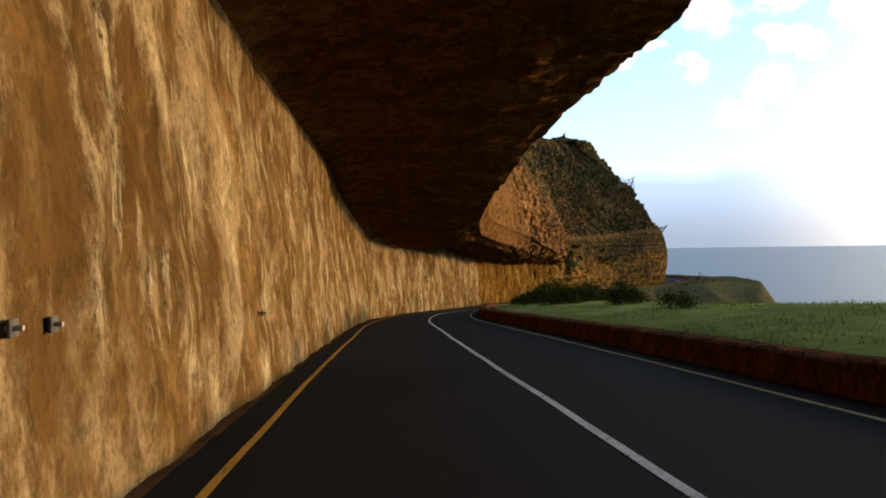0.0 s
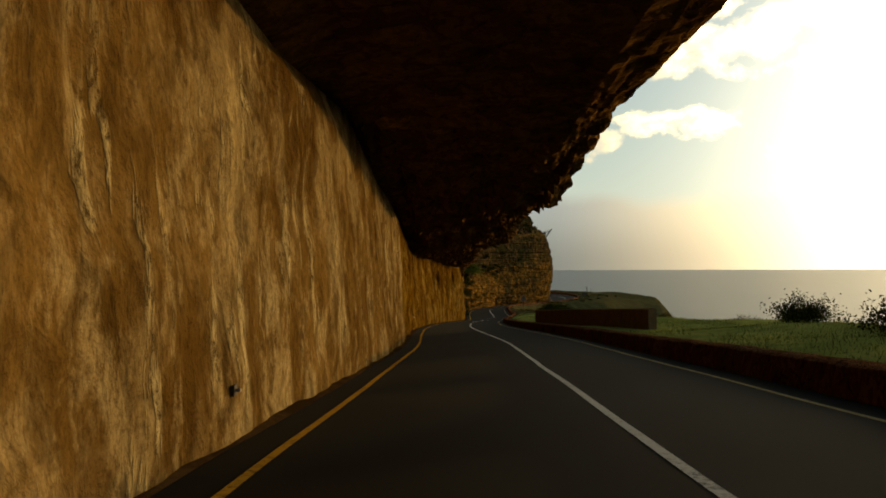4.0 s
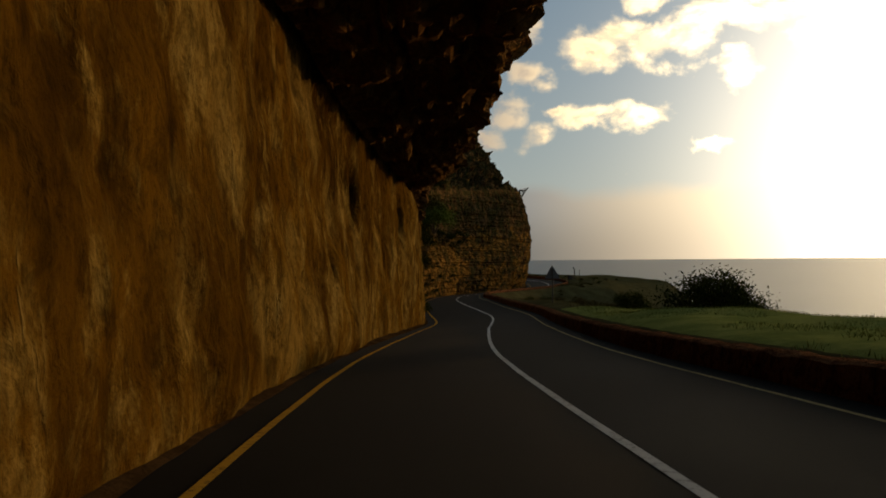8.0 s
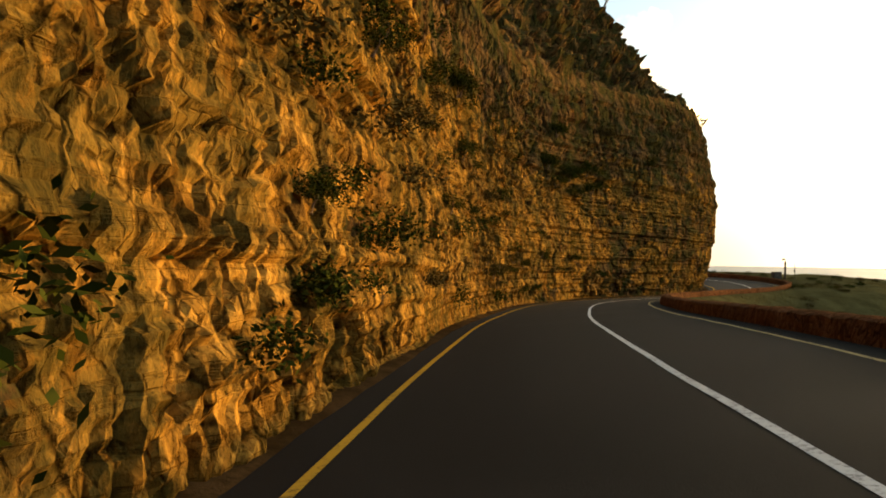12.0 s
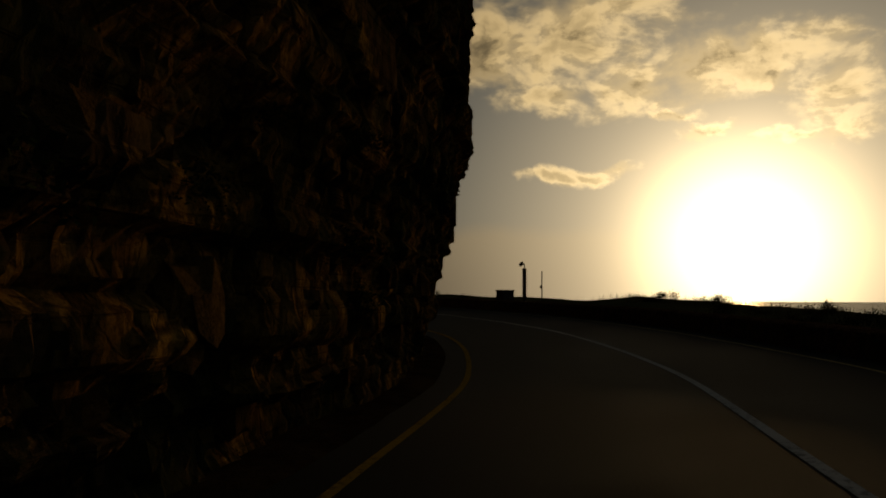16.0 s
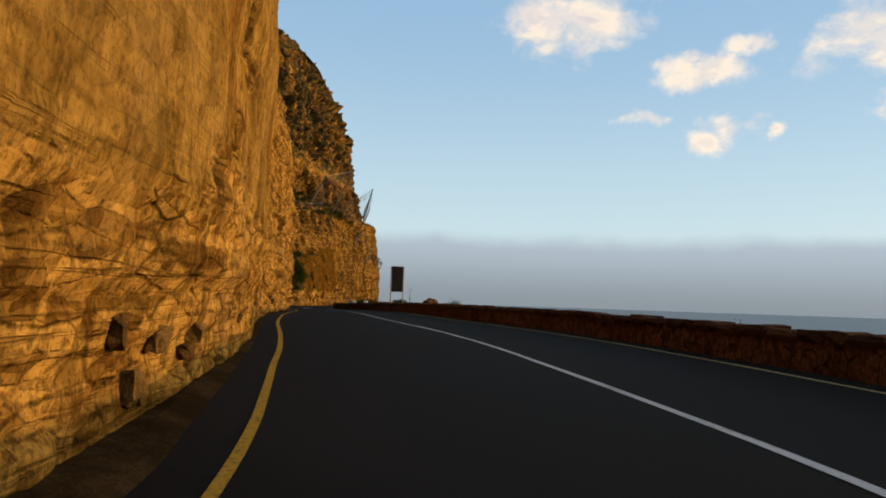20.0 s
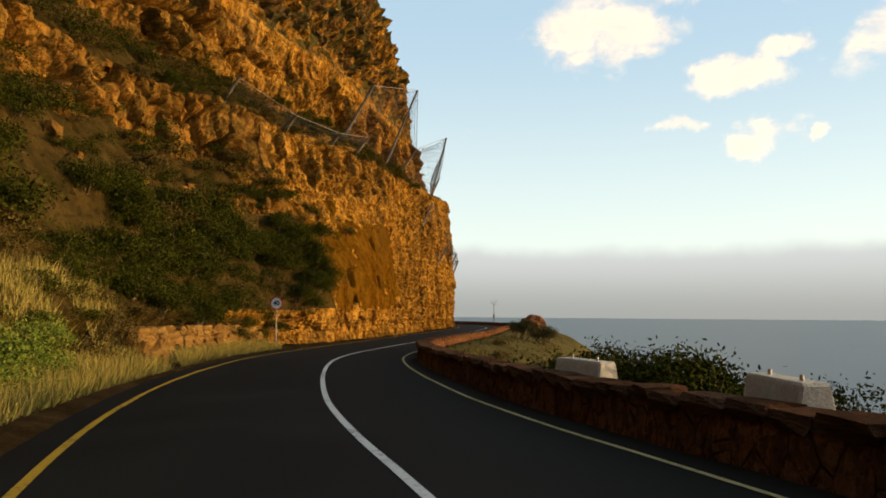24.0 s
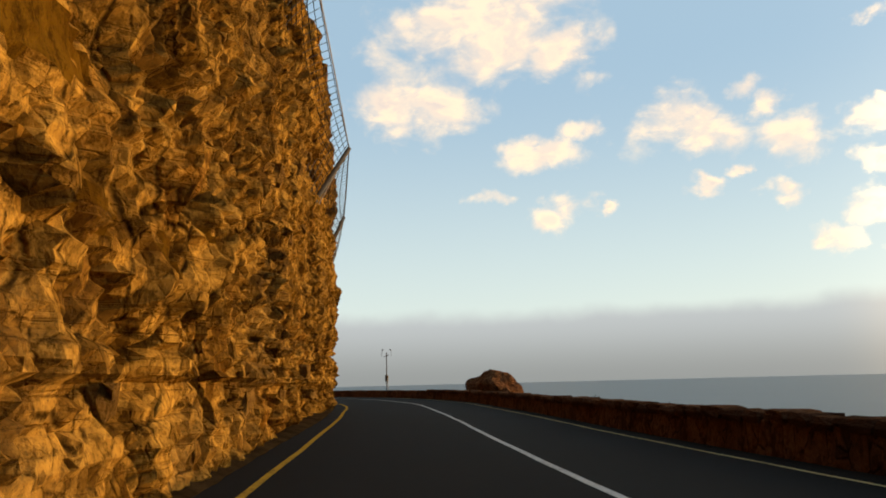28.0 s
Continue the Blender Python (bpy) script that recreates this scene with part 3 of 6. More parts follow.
def hub(name, m, label, category, group="", kind=""):
    ob = new(name)
    ob.empty_display_size = 0.3
    ob.matrix_world = m
    return tagged(ob, label, category, group, kind)


def sheet(name, grid, material, label="", kind="structure", smooth=False, flip=False):
    """One mesh from a grid of points (rows, columns, 3)."""
    r, c = grid.shape[:2]
    me = bpy.data.meshes.new(name)
    me.vertices.add(r * c)
    me.vertices.foreach_set("co", grid.astype(np.float32).ravel())
    i = np.arange(r * c).reshape(r, c)
    q = np.stack([i[:-1, :-1], i[1:, :-1], i[1:, 1:], i[:-1, 1:]], -1).reshape(-1, 4)
    if flip:
        q = q[:, ::-1]
    n = len(q)
    me.loops.add(n * 4)
    me.loops.foreach_set("vertex_index", q.astype(np.int32).ravel())
    me.polygons.add(n)
    me.polygons.foreach_set("loop_start", np.arange(0, n * 4, 4, dtype=np.int32))
    me.update(calc_edges=True)
    me.validate()
    if smooth:
        me.shade_smooth()
    else:
        me.shade_flat()
    for m in material if isinstance(material, list) else [material]:
        me.materials.append(m)
    ob = new(name, me)
    return tagged(ob, label, "", "", kind)


def box(bm, sx, sy, sz, m=Matrix(), bevel=0.0, jitter=0.0, rng=None):
    vs = bmesh.ops.create_cube(bm, size=1.0, matrix=m @ Matrix.Diagonal((sx, sy, sz, 1)))["verts"]
    if bevel:
        es = list({e for v in vs for e in v.link_edges})
        vs = bmesh.ops.bevel(bm, geom=es, offset=bevel, segments=1, affect="EDGES")["verts"]
    if jitter and rng:
        for v in vs:
            v.co += Vector((rng.uniform(-1, 1), rng.uniform(-1, 1), rng.uniform(-1, 1))) * jitter
    return vs


def rod(bm, a, b, r1, r2=None, seg=8):
    a, b = Vector(a), Vector(b)
    d = b - a
    m = Matrix.Translation((a + b) / 2) @ d.to_track_quat("Z", "Y").to_matrix().to_4x4()
    return bmesh.ops.create_cone(bm, cap_ends=True, segments=seg, radius1=r1, radius2=r1 if r2 is None else r2, depth=d.length, matrix=m)["verts"]


# ---------------------------------------------------------------- the cliff
# sections across the road: u, then (metres right of the driven line, metres up) from the foot to the top
TUNNEL = [(-2.1, -0.3), (-2.15, 0.6), (-2.25, 2.0), (-2.4, 3.8), (-2.6, 6.3), (-1.6, 6.6), (0.8, 6.6), (3.4, 6.4), (5.7, 6.6), (6.5, 7.9), (6.1, 11), (2.4, 17), (-5, 28), (-16, 40)]
SECTIONS = [
    (-3.0, TUNNEL),
    (0.8, TUNNEL),
    (2.4, [(-2.1, -0.3), (-2.15, 0.6), (-2.25, 2), (-2.4, 3.8), (-2.6, 6.5), (-1.6, 7.2), (0.8, 7.1), (3.4, 6.9), (5.6, 6.9), (6.3, 8), (6.0, 11), (2, 17), (-5, 28), (-16, 40)]),
    (3.8, [(-2.1, -0.3), (-2.1, 0.6), (-2.2, 2), (-2.3, 3.6), (-2.5, 4.7), (-1.6, 5.2), (0.8, 5.2), (2.9, 5.1), (4.7, 5.3), (5.4, 6.5), (5.3, 10), (2.2, 17), (-5, 28), (-16, 40)]),
    (5.4, [(-2.1, -0.3), (-2.1, 0.6), (-2.2, 2), (-2.3, 3.6), (-2.5, 5), (-1.6, 5.7), (0.8, 5.8), (2.85, 5.6), (3.85, 5.9), (4.45, 7.2), (4.55, 11), (2, 17), (-5, 28), (-16, 40)]),
    (7.4, [(-2.2, -0.3), (-2.2, 0.6), (-2.25, 2.0), (-2.35, 3.8), (-2.5, 5.3), (-1.8, 5.9), (0.5, 6.0), (2.6, 5.9), (4.0, 6.1), (4.6, 7.4), (4.6, 11), (2.0, 17), (-5, 28), (-16, 40)]),
    (8.1, [(-2.2, -0.3), (-2.2, 0.6), (-2.25, 2), (-2.4, 3.8), (-2.5, 5.6), (-1.8, 6.1), (0.5, 6.3), (2.8, 6.3), (4.7, 6.5), (5.2, 7.6), (5, 11), (2, 17), (-5.5, 28), (-16, 40)]),
    (8.6, [(-2.2, -0.3), (-2.2, 0.6), (-2.25, 2.0), (-2.4, 3.8), (-2.5, 5.6), (-2.0, 6.3), (-0.2, 6.5), (1.6, 6.5), (3.0, 6.7), (3.5, 8.0), (3.4, 12), (0.8, 17), (-5.5, 28), (-16, 40)]),
    (9.05, [(-2.2, -0.3), (-2.2, 0.6), (-2.25, 2.0), (-2.4, 3.8), (-2.5, 5.6), (-2.1, 6.9), (-1.0, 6.9), (0.5, 6.8), (2.0, 6.9), (2.6, 8.2), (2.8, 12), (0.4, 17), (-5.5, 28), (-16, 40)]),
    (9.5, [(-2.2, -0.3), (-2.2, 0.6), (-2.25, 2.0), (-2.4, 3.8), (-2.5, 5.6), (-2.2, 6.8), (-1.2, 6.8), (0.2, 6.9), (1.6, 7.0), (2.1, 8.5), (2.2, 12), (-0.2, 17), (-5.5, 28), (-16, 40)]),
    (9.9, [(-2.2, -0.3), (-2.2, 0.6), (-2.25, 2), (-2.4, 3.8), (-2.5, 5.6), (-2.2, 6.9), (-1.6, 6.9), (-0.7, 7), (0.7, 7), (1.6, 8.5), (1.7, 12), (-0.8, 17), (-5.5, 28), (-16, 40)]),
    (10.3, [(-2.2, -0.3), (-2.2, 0.6), (-2.25, 2), (-2.4, 3.8), (-2.5, 5.6), (-2.2, 7), (-1.6, 6.7), (-0.8, 6.6), (0, 7), (0.8, 8.3), (0.9, 12), (-1.6, 17), (-5.5, 28), (-16, 40)]),
    (10.9, [(-2.2, -0.3), (-2.2, 0.6), (-2.2, 2.0), (-2.3, 3.8), (-2.4, 5.4), (-2.3, 6.4), (-2.1, 7.2), (-1.9, 8.0), (-1.8, 9.0), (-1.8, 10.2), (-2.0, 13), (-3.5, 18), (-8, 28), (-20, 33)]),
    (12.2, [(-2.2, -0.3), (-2.2, 0.6), (-2.3, 2), (-2.4, 3.8), (-2.5, 5), (-2.6, 6), (-2.7, 7), (-2.8, 8), (-2.9, 9), (-3, 10.4), (-3.4, 13), (-5, 18), (-9, 28), (-22, 40)]),
    (15.0, [(-2.2, -0.3), (-2.3, 0.6), (-2.2, 2), (-2.2, 3.8), (-2.4, 5), (-2.6, 6), (-2.8, 7), (-3, 8), (-3.1, 9), (-3.2, 10.4), (-3.4, 14), (-5.5, 18.5), (-11, 29), (-27, 44)]),
    (17.2, [(-2.6, -0.3), (-2.6, 0.6), (-2.25, 2), (-1.68, 3.8), (-1.48, 5), (-1.38, 6), (-1.38, 7), (-1.48, 8), (-1.68, 9.5), (-2.08, 12), (-3.25, 16.5), (-7.5, 19), (-14, 28), (-34, 47)]),
    (18.4, [(-2.2, -0.3), (-2.2, 0.6), (-1.85, 2), (-1.66, 3.8), (-1.5, 5), (-1.3, 6), (-1.2, 7), (-1.2, 8), (-1.4, 9.5), (-1.8, 12), (-3, 16.5), (-6, 18.5), (-13.5, 29), (-34, 48)]),
    (19.3, [(-2.3, -0.3), (-2.3, 0.6), (-1.95, 2), (-2.15, 3.8), (-2.15, 5), (-2.05, 6), (-2.05, 7), (-2.05, 8), (-2.15, 9.5), (-2.35, 12), (-3.15, 16.5), (-6, 19.5), (-12, 29), (-29, 46)]),
    (20.2, [(-2.1, -0.3), (-2.1, 0.6), (-1.7, 2.0), (-1.7, 3.8), (-1.5, 5.0), (-1.5, 6.0), (-1.6, 7.0), (-1.6, 8.0), (-1.6, 9.5), (-1.7, 12.0), (-2.6, 18), (-6, 23), (-10.5, 31), (-23, 46)]),
    (22.6, [(-2.2, -0.3), (-2.2, 0.6), (-2.2, 2.0), (-2.2, 3.8), (-2.2, 5.0), (-2.1, 6.0), (-2.1, 7.0), (-2.2, 8.0), (-2.3, 9.5), (-2.5, 12.0), (-3.0, 17), (-6.0, 22), (-11.5, 32), (-23, 49)]),
    (23.1, [(-1.75, -0.3), (-1.75, 0.6), (-1.7, 2), (-1.7, 3.8), (-1.7, 5), (-1.7, 6), (-1.8, 7), (-1.9, 8), (-2.1, 9.5), (-2.5, 12), (-3.6, 16.5), (-7.0, 21), (-12, 31.5), (-22.5, 50)]),
    (23.5, [(-1.15, -0.3), (-1.1, 0.6), (-1, 2), (-0.9, 3.8), (-0.9, 5), (-1, 6), (-1.1, 7), (-1.2, 8), (-1.4, 9.5), (-1.9, 12), (-4, 16), (-8.5, 20), (-13, 31), (-22, 52)]),
    (24.4, [(-3.6, -0.3), (-3.8, 0.6), (-4.4, 1.6), (-5.5, 2.6), (-6.6, 3.6), (-7.4, 4.8), (-8, 6.2), (-8.9, 7.8), (-10.2, 9.8), (-10.8, 12.9), (-13.6, 16), (-14, 21.5), (-15, 30), (-20, 44)]),
    (25.6, [(-3.9, -0.3), (-4.1, 0.6), (-4.7, 1.8), (-5.7, 2.8), (-6.6, 3.8), (-7.4, 5), (-8, 6.4), (-8.9, 7.8), (-10.2, 9.8), (-10.8, 12.9), (-13.6, 16), (-14, 21.5), (-15, 30), (-20, 44)]),
    (26.6, [(-3.1, -0.3), (-3.1, 0.6), (-3.2, 1.8), (-3.6, 2.8), (-4.4, 3.8), (-5.4, 5.2), (-6.9, 6.6), (-8.2, 8.2), (-9.1, 9.9), (-9.7, 13), (-12.2, 15.8), (-12.6, 21.5), (-14, 30), (-20, 44)]),
    (27.2, [(-2.3, -0.3), (-2.2, 0.6), (-2.1, 2), (-2, 3.4), (-2.4, 4.6), (-3.2, 6), (-4.2, 7.2), (-5.4, 8.6), (-6, 10.2), (-6.5, 13), (-9.4, 15.6), (-9.9, 21), (-12, 30), (-18, 44)]),
    (28.2, [(-2.2, -0.3), (-2.2, 0.6), (-2.1, 2), (-2.1, 3.4), (-2.2, 4.6), (-2.3, 6), (-2.5, 7.4), (-2.8, 9), (-3.1, 10.6), (-3.5, 13.1), (-6.4, 15.4), (-7.2, 21), (-10, 32), (-16, 44)]),
    (30.2, [(-2.3, -0.3), (-2.3, 0.6), (-2.2, 2), (-2.2, 3.4), (-2.2, 5), (-2.2, 6.6), (-2.3, 8.2), (-2.3, 9.8), (-2.4, 11.6), (-2.5, 14), (-5.5, 15.6), (-6.4, 21), (-9, 33), (-15, 45)]),
    (31.4, [(-2.3, -0.3), (-2.3, 0.6), (-2.3, 2.0), (-2.3, 3.4), (-2.3, 5.0), (-2.3, 6.6), (-2.5, 8.2), (-3.0, 9.8), (-3.4, 11.6), (-3.8, 14.0), (-6.5, 15.2), (-8.0, 20), (-10, 33), (-15, 45)]),
    (35.0, [(-2.5, -0.3), (-2.5, 0.6), (-2.5, 2.0), (-2.5, 3.4), (-2.6, 5.0), (-2.6, 6.6), (-2.8, 8.2), (-3.2, 9.8), (-3.6, 11.6), (-4.0, 14.0), (-6.5, 15.2), (-8.0, 20), (-10, 33), (-15, 45)]),
]
S_U = np.array([s[0] for s in SECTIONS])
S_P = np.array([s[1] for s in SECTIONS], float)      # sections, 14, 2
# height of the line where the tunnel's wall meets its roof
BROW = [(-3, 6.3), (1.0, 6.4), (2.4, 7.1), (2.9, 6.4), (3.6, 5.2), (4.0, 5.1), (4.8, 5.2), (5.25, 6.0), (5.7, 5.4), (7.4, 5.8), (8.4, 5.7), (9.0, 6.9), (9.45, 6.6), (10.25, 6.9), (10.8, 6.7), (11.0, 5.5)]


def section(u):
    """The fourteen points of the section at u (arrays of u give arrays of sections)."""
    u = np.atleast_1d(u)
    i = np.clip(np.searchsorted(S_U, u) - 1, 0, len(S_U) - 2)
    f = np.clip((u - S_U[i]) / (S_U[i + 1] - S_U[i]), 0, 1)
    f = (f * f * (3 - 2 * f))[:, None, None] * 0.5 + f[:, None, None] * 0.5
    P = S_P[i] * (1 - f) + S_P[i + 1] * f
    k = np.clip((11.0 - u) / 0.3, 0, 1)
    P[:, 4, 1] = P[:, 4, 1] * (1 - k) + k * np.interp(u, [b[0] for b in BROW], [b[1] for b in BROW])
    P[:, 5, 1] = np.maximum(P[:, 5, 1], P[:, 4, 1] + 0.15)
    return P


def facets(x, y, seed):
    """Straight-edged fragments of rock: every cell has its own depth and tilt. Gives the depth and the way to the next cell's edge."""
    i, j = np.floor(x), np.floor(y)
    near, second, out = np.full(x.shape, 9.0), np.full(x.shape, 9.0), np.zeros(x.shape)
    for a in (-1, 0, 1):
        for b in (-1, 0, 1):
            ci, cj = i + a, j + b
            dx = x - ci - 0.08 - 0.84 * hash01(ci, cj, seed)
            dy = y - cj - 0.08 - 0.84 * hash01(ci, cj, seed + 1)
            d = dx * dx + dy * dy
            lev = hash01(ci, cj, seed + 2) - 0.5 + (hash01(ci, cj, seed + 3) - 0.5) * dx * 0.75 + (hash01(ci, cj, seed + 4) - 0.6) * dy * 0.75
            first = d < near
            second = np.where(first, near, np.minimum(second, d))
            out = np.where(first, lev, out)
            near = np.where(first, d, near)
    return out, np.sqrt(second) - np.sqrt(near)


def strata(s, h, tall, seed):
    """Level beds: each stands out or back, with a sharp lower lip."""
    lay = h / tall + 0.35 * vnoise(s * 0.05, h * 0.1, seed) + 0.25 * vnoise(h * 0.8 / tall + 40, s * 0.015, seed)
    bed = np.floor(lay)
    f = lay - bed
    return (hash01(bed, 7, seed) - 0.5) * (0.75 + 0.5 * vnoise(s * 0.13, bed, seed)) + 0.3 * (0.5 - f) - 0.45 * np.exp(-((f * tall / 0.045) ** 2))


def swing(u):
    """How far the cliff side of the road swings out round the two corners of the golden cliff."""
    at_u = [19.3, 19.9, 20.3, 20.8, 21.1, 22.8, 23.2, 23.5, 24.0, 24.6, 25.3]
    out = [0.0, 0.3, 0.4, 0.1, 0.0, 0.0, 0.5, 0.95, 0.9, 0.35, 0.0]
    return sum(np.interp(np.asarray(u) + d, at_u, out) for d in (-0.24, -0.12, 0.0, 0.12, 0.24)) / 5


def rough(u, v, h, amount, blocky, streaky, size=1.0, flat=1.0, bed=1.0):
    """How far the rock stands proud: beds, angular fragments, washed runs and broad swells."""
    s = u * 12.6 / size
    h = h / size
    s = s + 0.28 * fbm(s * 0.35, h * 0.35, 2.9, 2)
    h2 = h + 0.14 * fbm(s * 0.3, h * 0.3, 7.7, 2)
    broad = fbm(s * 0.12, h * 0.16, 3.3, 3)
    run = fbm(s * 0.9, h * 0.16, 8.1, 3) + 0.4 * fbm(s * 3.0, h * 0.4, 4.1, 2)
    loose = np.clip(0.65 + 1.8 * fbm(s * 0.2, h * 0.26, 11.3, 3), 0.35, 1.35)
    f1, e1 = facets((s + 0.2 * h2) / (1.35 * flat), h2 / (1.25 / flat), 2)
    f2, e2 = facets((s - 0.15 * h2) / (0.55 * flat), h2 / (0.60 / flat), 21)
    f3, _ = facets(s / (0.25 * flat), h2 / (0.27 / flat), 43)
    few = 2.0 / (1.0 + bed)
    b = few * (0.46 * f1 + loose * (0.50 * f2 + 0.42 * f3)) + bed * (0.40 * strata(s, h2, 0.95, 5) + 0.28 * strata(s, h2, 0.30, 9))
    b = b - 0.30 * few * np.exp(-((e1 / 0.05) ** 2)) - 0.16 * loose * np.exp(-((e2 / 0.07) ** 2))
    return amount * (blocky * b + streaky * (0.11 * run + 0.7 * fbm(s * 0.8, h * 0.6, 9.4, 3)) + 0.9 * broad + 0.14 * fbm(s * 2.2, h * 2.2, 1.7, 4))


def ease(x, pts):
    return np.interp(x, [p[0] for p in pts], [p[1] for p in pts])


def cliff(name, u0, u1, du, k0, k1, per, material, label, blocky, streaky, amount, extra=None, seams=(0, 0), slab=None, size=1.0, smooth=False, flat=1.0, fade=0.86, bed=1.0):
    """The strip of the cliff between points k0 and k1 of its sections."""
    us = np.arange(u0, u1 + du / 2, du)
    S = section(us)[:, k0 : k1 + 1]
    cols, wgt = [], []
    for k in range(k1 - k0):
        n = per[k]
        for j in range(n + (k == k1 - k0 - 1)):
            f = j / n
            cols.append(S[:, k] * (1 - f) + S[:, k + 1] * f)
            wgt.append(k0 + k + f)
    G = np.stack(cols, 1)                      # us, v, 2
    D = np.gradient(G, axis=1)
    L = np.linalg.norm(D, axis=2, keepdims=True) + 1e-9
    Nrm = np.stack([D[..., 1], -D[..., 0]], -1) / L   # to the right of the way up
    U = us[:, None] + 0 * G[..., 0]
    arc = G[..., 1] + 0.6 * np.abs(G[..., 0] + 2)
    amt = amount(U) if callable(amount) else amount
    blk = blocky(U) if callable(blocky) else blocky
    stk = streaky(U) if callable(streaky) else streaky
    even = None
    if slab is not None:
        even = slab(U, G[..., 1]) + 0.9 * fbm(U * 7, G[..., 1] * 0.9, 5.5, 5)
        blk = blk * (1 - fade * np.clip((even - 0.3) / 0.4, 0, 1))
        stk = stk + 0.5 * (fade > 0) * np.clip((even - 0.3) / 0.4, 0, 1)
    d = rough(U, np.array(wgt)[None, :], arc, amt, blk, stk, size, flat, bed)
    if extra is not None:
        d = d + extra(U, G[..., 0], G[..., 1])
    w = np.array(wgt)[None, :]
    if seams[0]:
        d = d * np.clip((w - k0) / 0.25, 0, 1)
    if seams[1]:
        d = d * np.clip((k1 - w) / 0.25, 0, 1)
    for joint in (11.0, 18.92, 23.72, 27.12):
        d = d * np.clip(np.abs(U - joint) / 0.07, 0, 1)
    foot = np.clip((G[..., 1] + 0.3) / 0.5, 0, 1)
    d = d * foot
    off = G[..., 0] + Nrm[..., 0] * d
    hh = G[..., 1] + Nrm[..., 1] * d
    along = U
    # keep the road clear
    low = hh < 4.2
    off = np.where(low, np.minimum(off, -1.75 + swing(along)), off)
    ob = sheet(name, place(along, off, hh), material, label, smooth=smooth)
    if even is not None:
        ob.data.polygons.foreach_set("material_index", (even[:-1, :-1] > 0.5).astype(np.int32).ravel())
    return ob


def hollows(spots):
    def f(u, off, h):
        d = 0
        for uu, hh, ru, rh, deep in spots:
            d = d - deep * np.exp(-(((((u - uu) * 12.6 + 0.15 * vnoise(u * 40, h * 2)) / ru) ** 2 + ((h - hh) / rh) ** 2) ** 2))
        return d
    return f


def bump(x, a, b, c, d):
    return np.clip((x - a) / (b - a), 0, 1) * np.clip((d - x) / (d - c), 0, 1)


def golden_slab(u, h):
    return np.maximum(bump(u, 19.5, 20.0, 21.3, 21.9) * bump(h, 1.2, 2.8, 8, 15) * 0.85, 0.0)


def last_slab(u, h):
    return np.maximum(bump(u, 26.8, 27.1, 28.15, 28.5) * bump(h, 1.2, 2.8, 6.5, 10) * 0.9, 0.0)


def ledges(u, h):
    """The soil of the recess: its lower slope and the wide ledge between the two rock bands."""
    fade = np.clip((27.1 - u) / 0.5, 0, 1)
    return np.maximum(fade * bump(h, -1, 0, 9.2, 10.2), bump(h, 13.0, 13.3, 15.4, 16.0)) * 0.95


def bands(u, off, h):
    """Blocky columns of the lower rock band, and the great blocks of the crags above the ledge."""
    s = u * 12.6
    f, e = facets(s / 1.05, h / 2.3, 71)
    g, e2 = facets(s / 2.4 + 0.2 * h, h / 3.0, 83)
    low = bump(h, 9.8, 10.3, 12.9, 13.3) * np.clip((28.6 - u) / 0.6, 0, 1)
    high = bump(h, 15.6, 16.4, 90, 91)
    return low * (0.95 * f - 0.75 * np.exp(-((e / 0.10) ** 2))) + high * (1.7 * g + 0.5 * f - 1.0 * np.exp(-((e2 / 0.08) ** 2)))


crag = lambda u, h: 0.42 + 0 * u
wall_amt = lambda u: ease(u, [(-3, 0.24), (6, 0.26), (7.5, 0.36), (10.4, 0.38), (11, 0.4)])
cliff("cliff_tunnel_wall", U0, 6.3, 0.0075, 0, 4, [8, 14, 18, 16], M_WALL, "golden washed rock wall with pale vertical runs under the overhang", 0.0, 1.0, wall_amt,
      hollows([(9.55, 4.4, 0.5, 0.9, 0.5), (9.2, 2.2, 0.3, 0.5, 0.25), (10.3, 5.0, 0.6, 0.8, 0.4), (10.0, 3.0, 0.3, 0.4, 0.2)]), (0, 1), None, 1.0, True)
cliff("cliff_brown_wall", 6.29, 11.05, 0.0075, 0, 4, [8, 14, 18, 16], M_BROWN_WALL, "darker brown rock wall with thin pale runs under the overhang", 0.0, 1.0, wall_amt,
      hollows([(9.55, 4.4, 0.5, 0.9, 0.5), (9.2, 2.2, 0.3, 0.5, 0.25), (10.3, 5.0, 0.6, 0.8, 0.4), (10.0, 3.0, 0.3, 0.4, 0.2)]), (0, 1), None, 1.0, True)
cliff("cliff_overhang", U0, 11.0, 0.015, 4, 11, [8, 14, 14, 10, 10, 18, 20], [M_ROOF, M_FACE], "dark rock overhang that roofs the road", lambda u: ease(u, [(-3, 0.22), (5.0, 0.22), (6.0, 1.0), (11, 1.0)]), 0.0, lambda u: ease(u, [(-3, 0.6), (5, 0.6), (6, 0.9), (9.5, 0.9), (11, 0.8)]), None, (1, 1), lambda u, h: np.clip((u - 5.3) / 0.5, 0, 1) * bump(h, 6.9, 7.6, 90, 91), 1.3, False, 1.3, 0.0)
cliff("cliff_above_tunnel", U0, 11.0, 0.06, 11, 13, [14, 10], M_HIGH, "brown rock slope above the overhang", 1.0, 0.0, 1.6, None, (1, 0), None, 2.4)
w_amt = lambda u: ease(u, [(11, 0.36), (12, 0.36), (14.5, 0.33), (16, 0.48), (18.9, 0.42)])
high_rock = lambda u, h: bump(h, 6.0, 11.0, 99, 100)
# upper rock, plus dark patches past u 14.8 that paint the nose's shaded side
nose_shade = lambda u, h: np.maximum(high_rock(u, h), np.clip((u - 14.8) / 1.2, 0, 1) * 0.5)
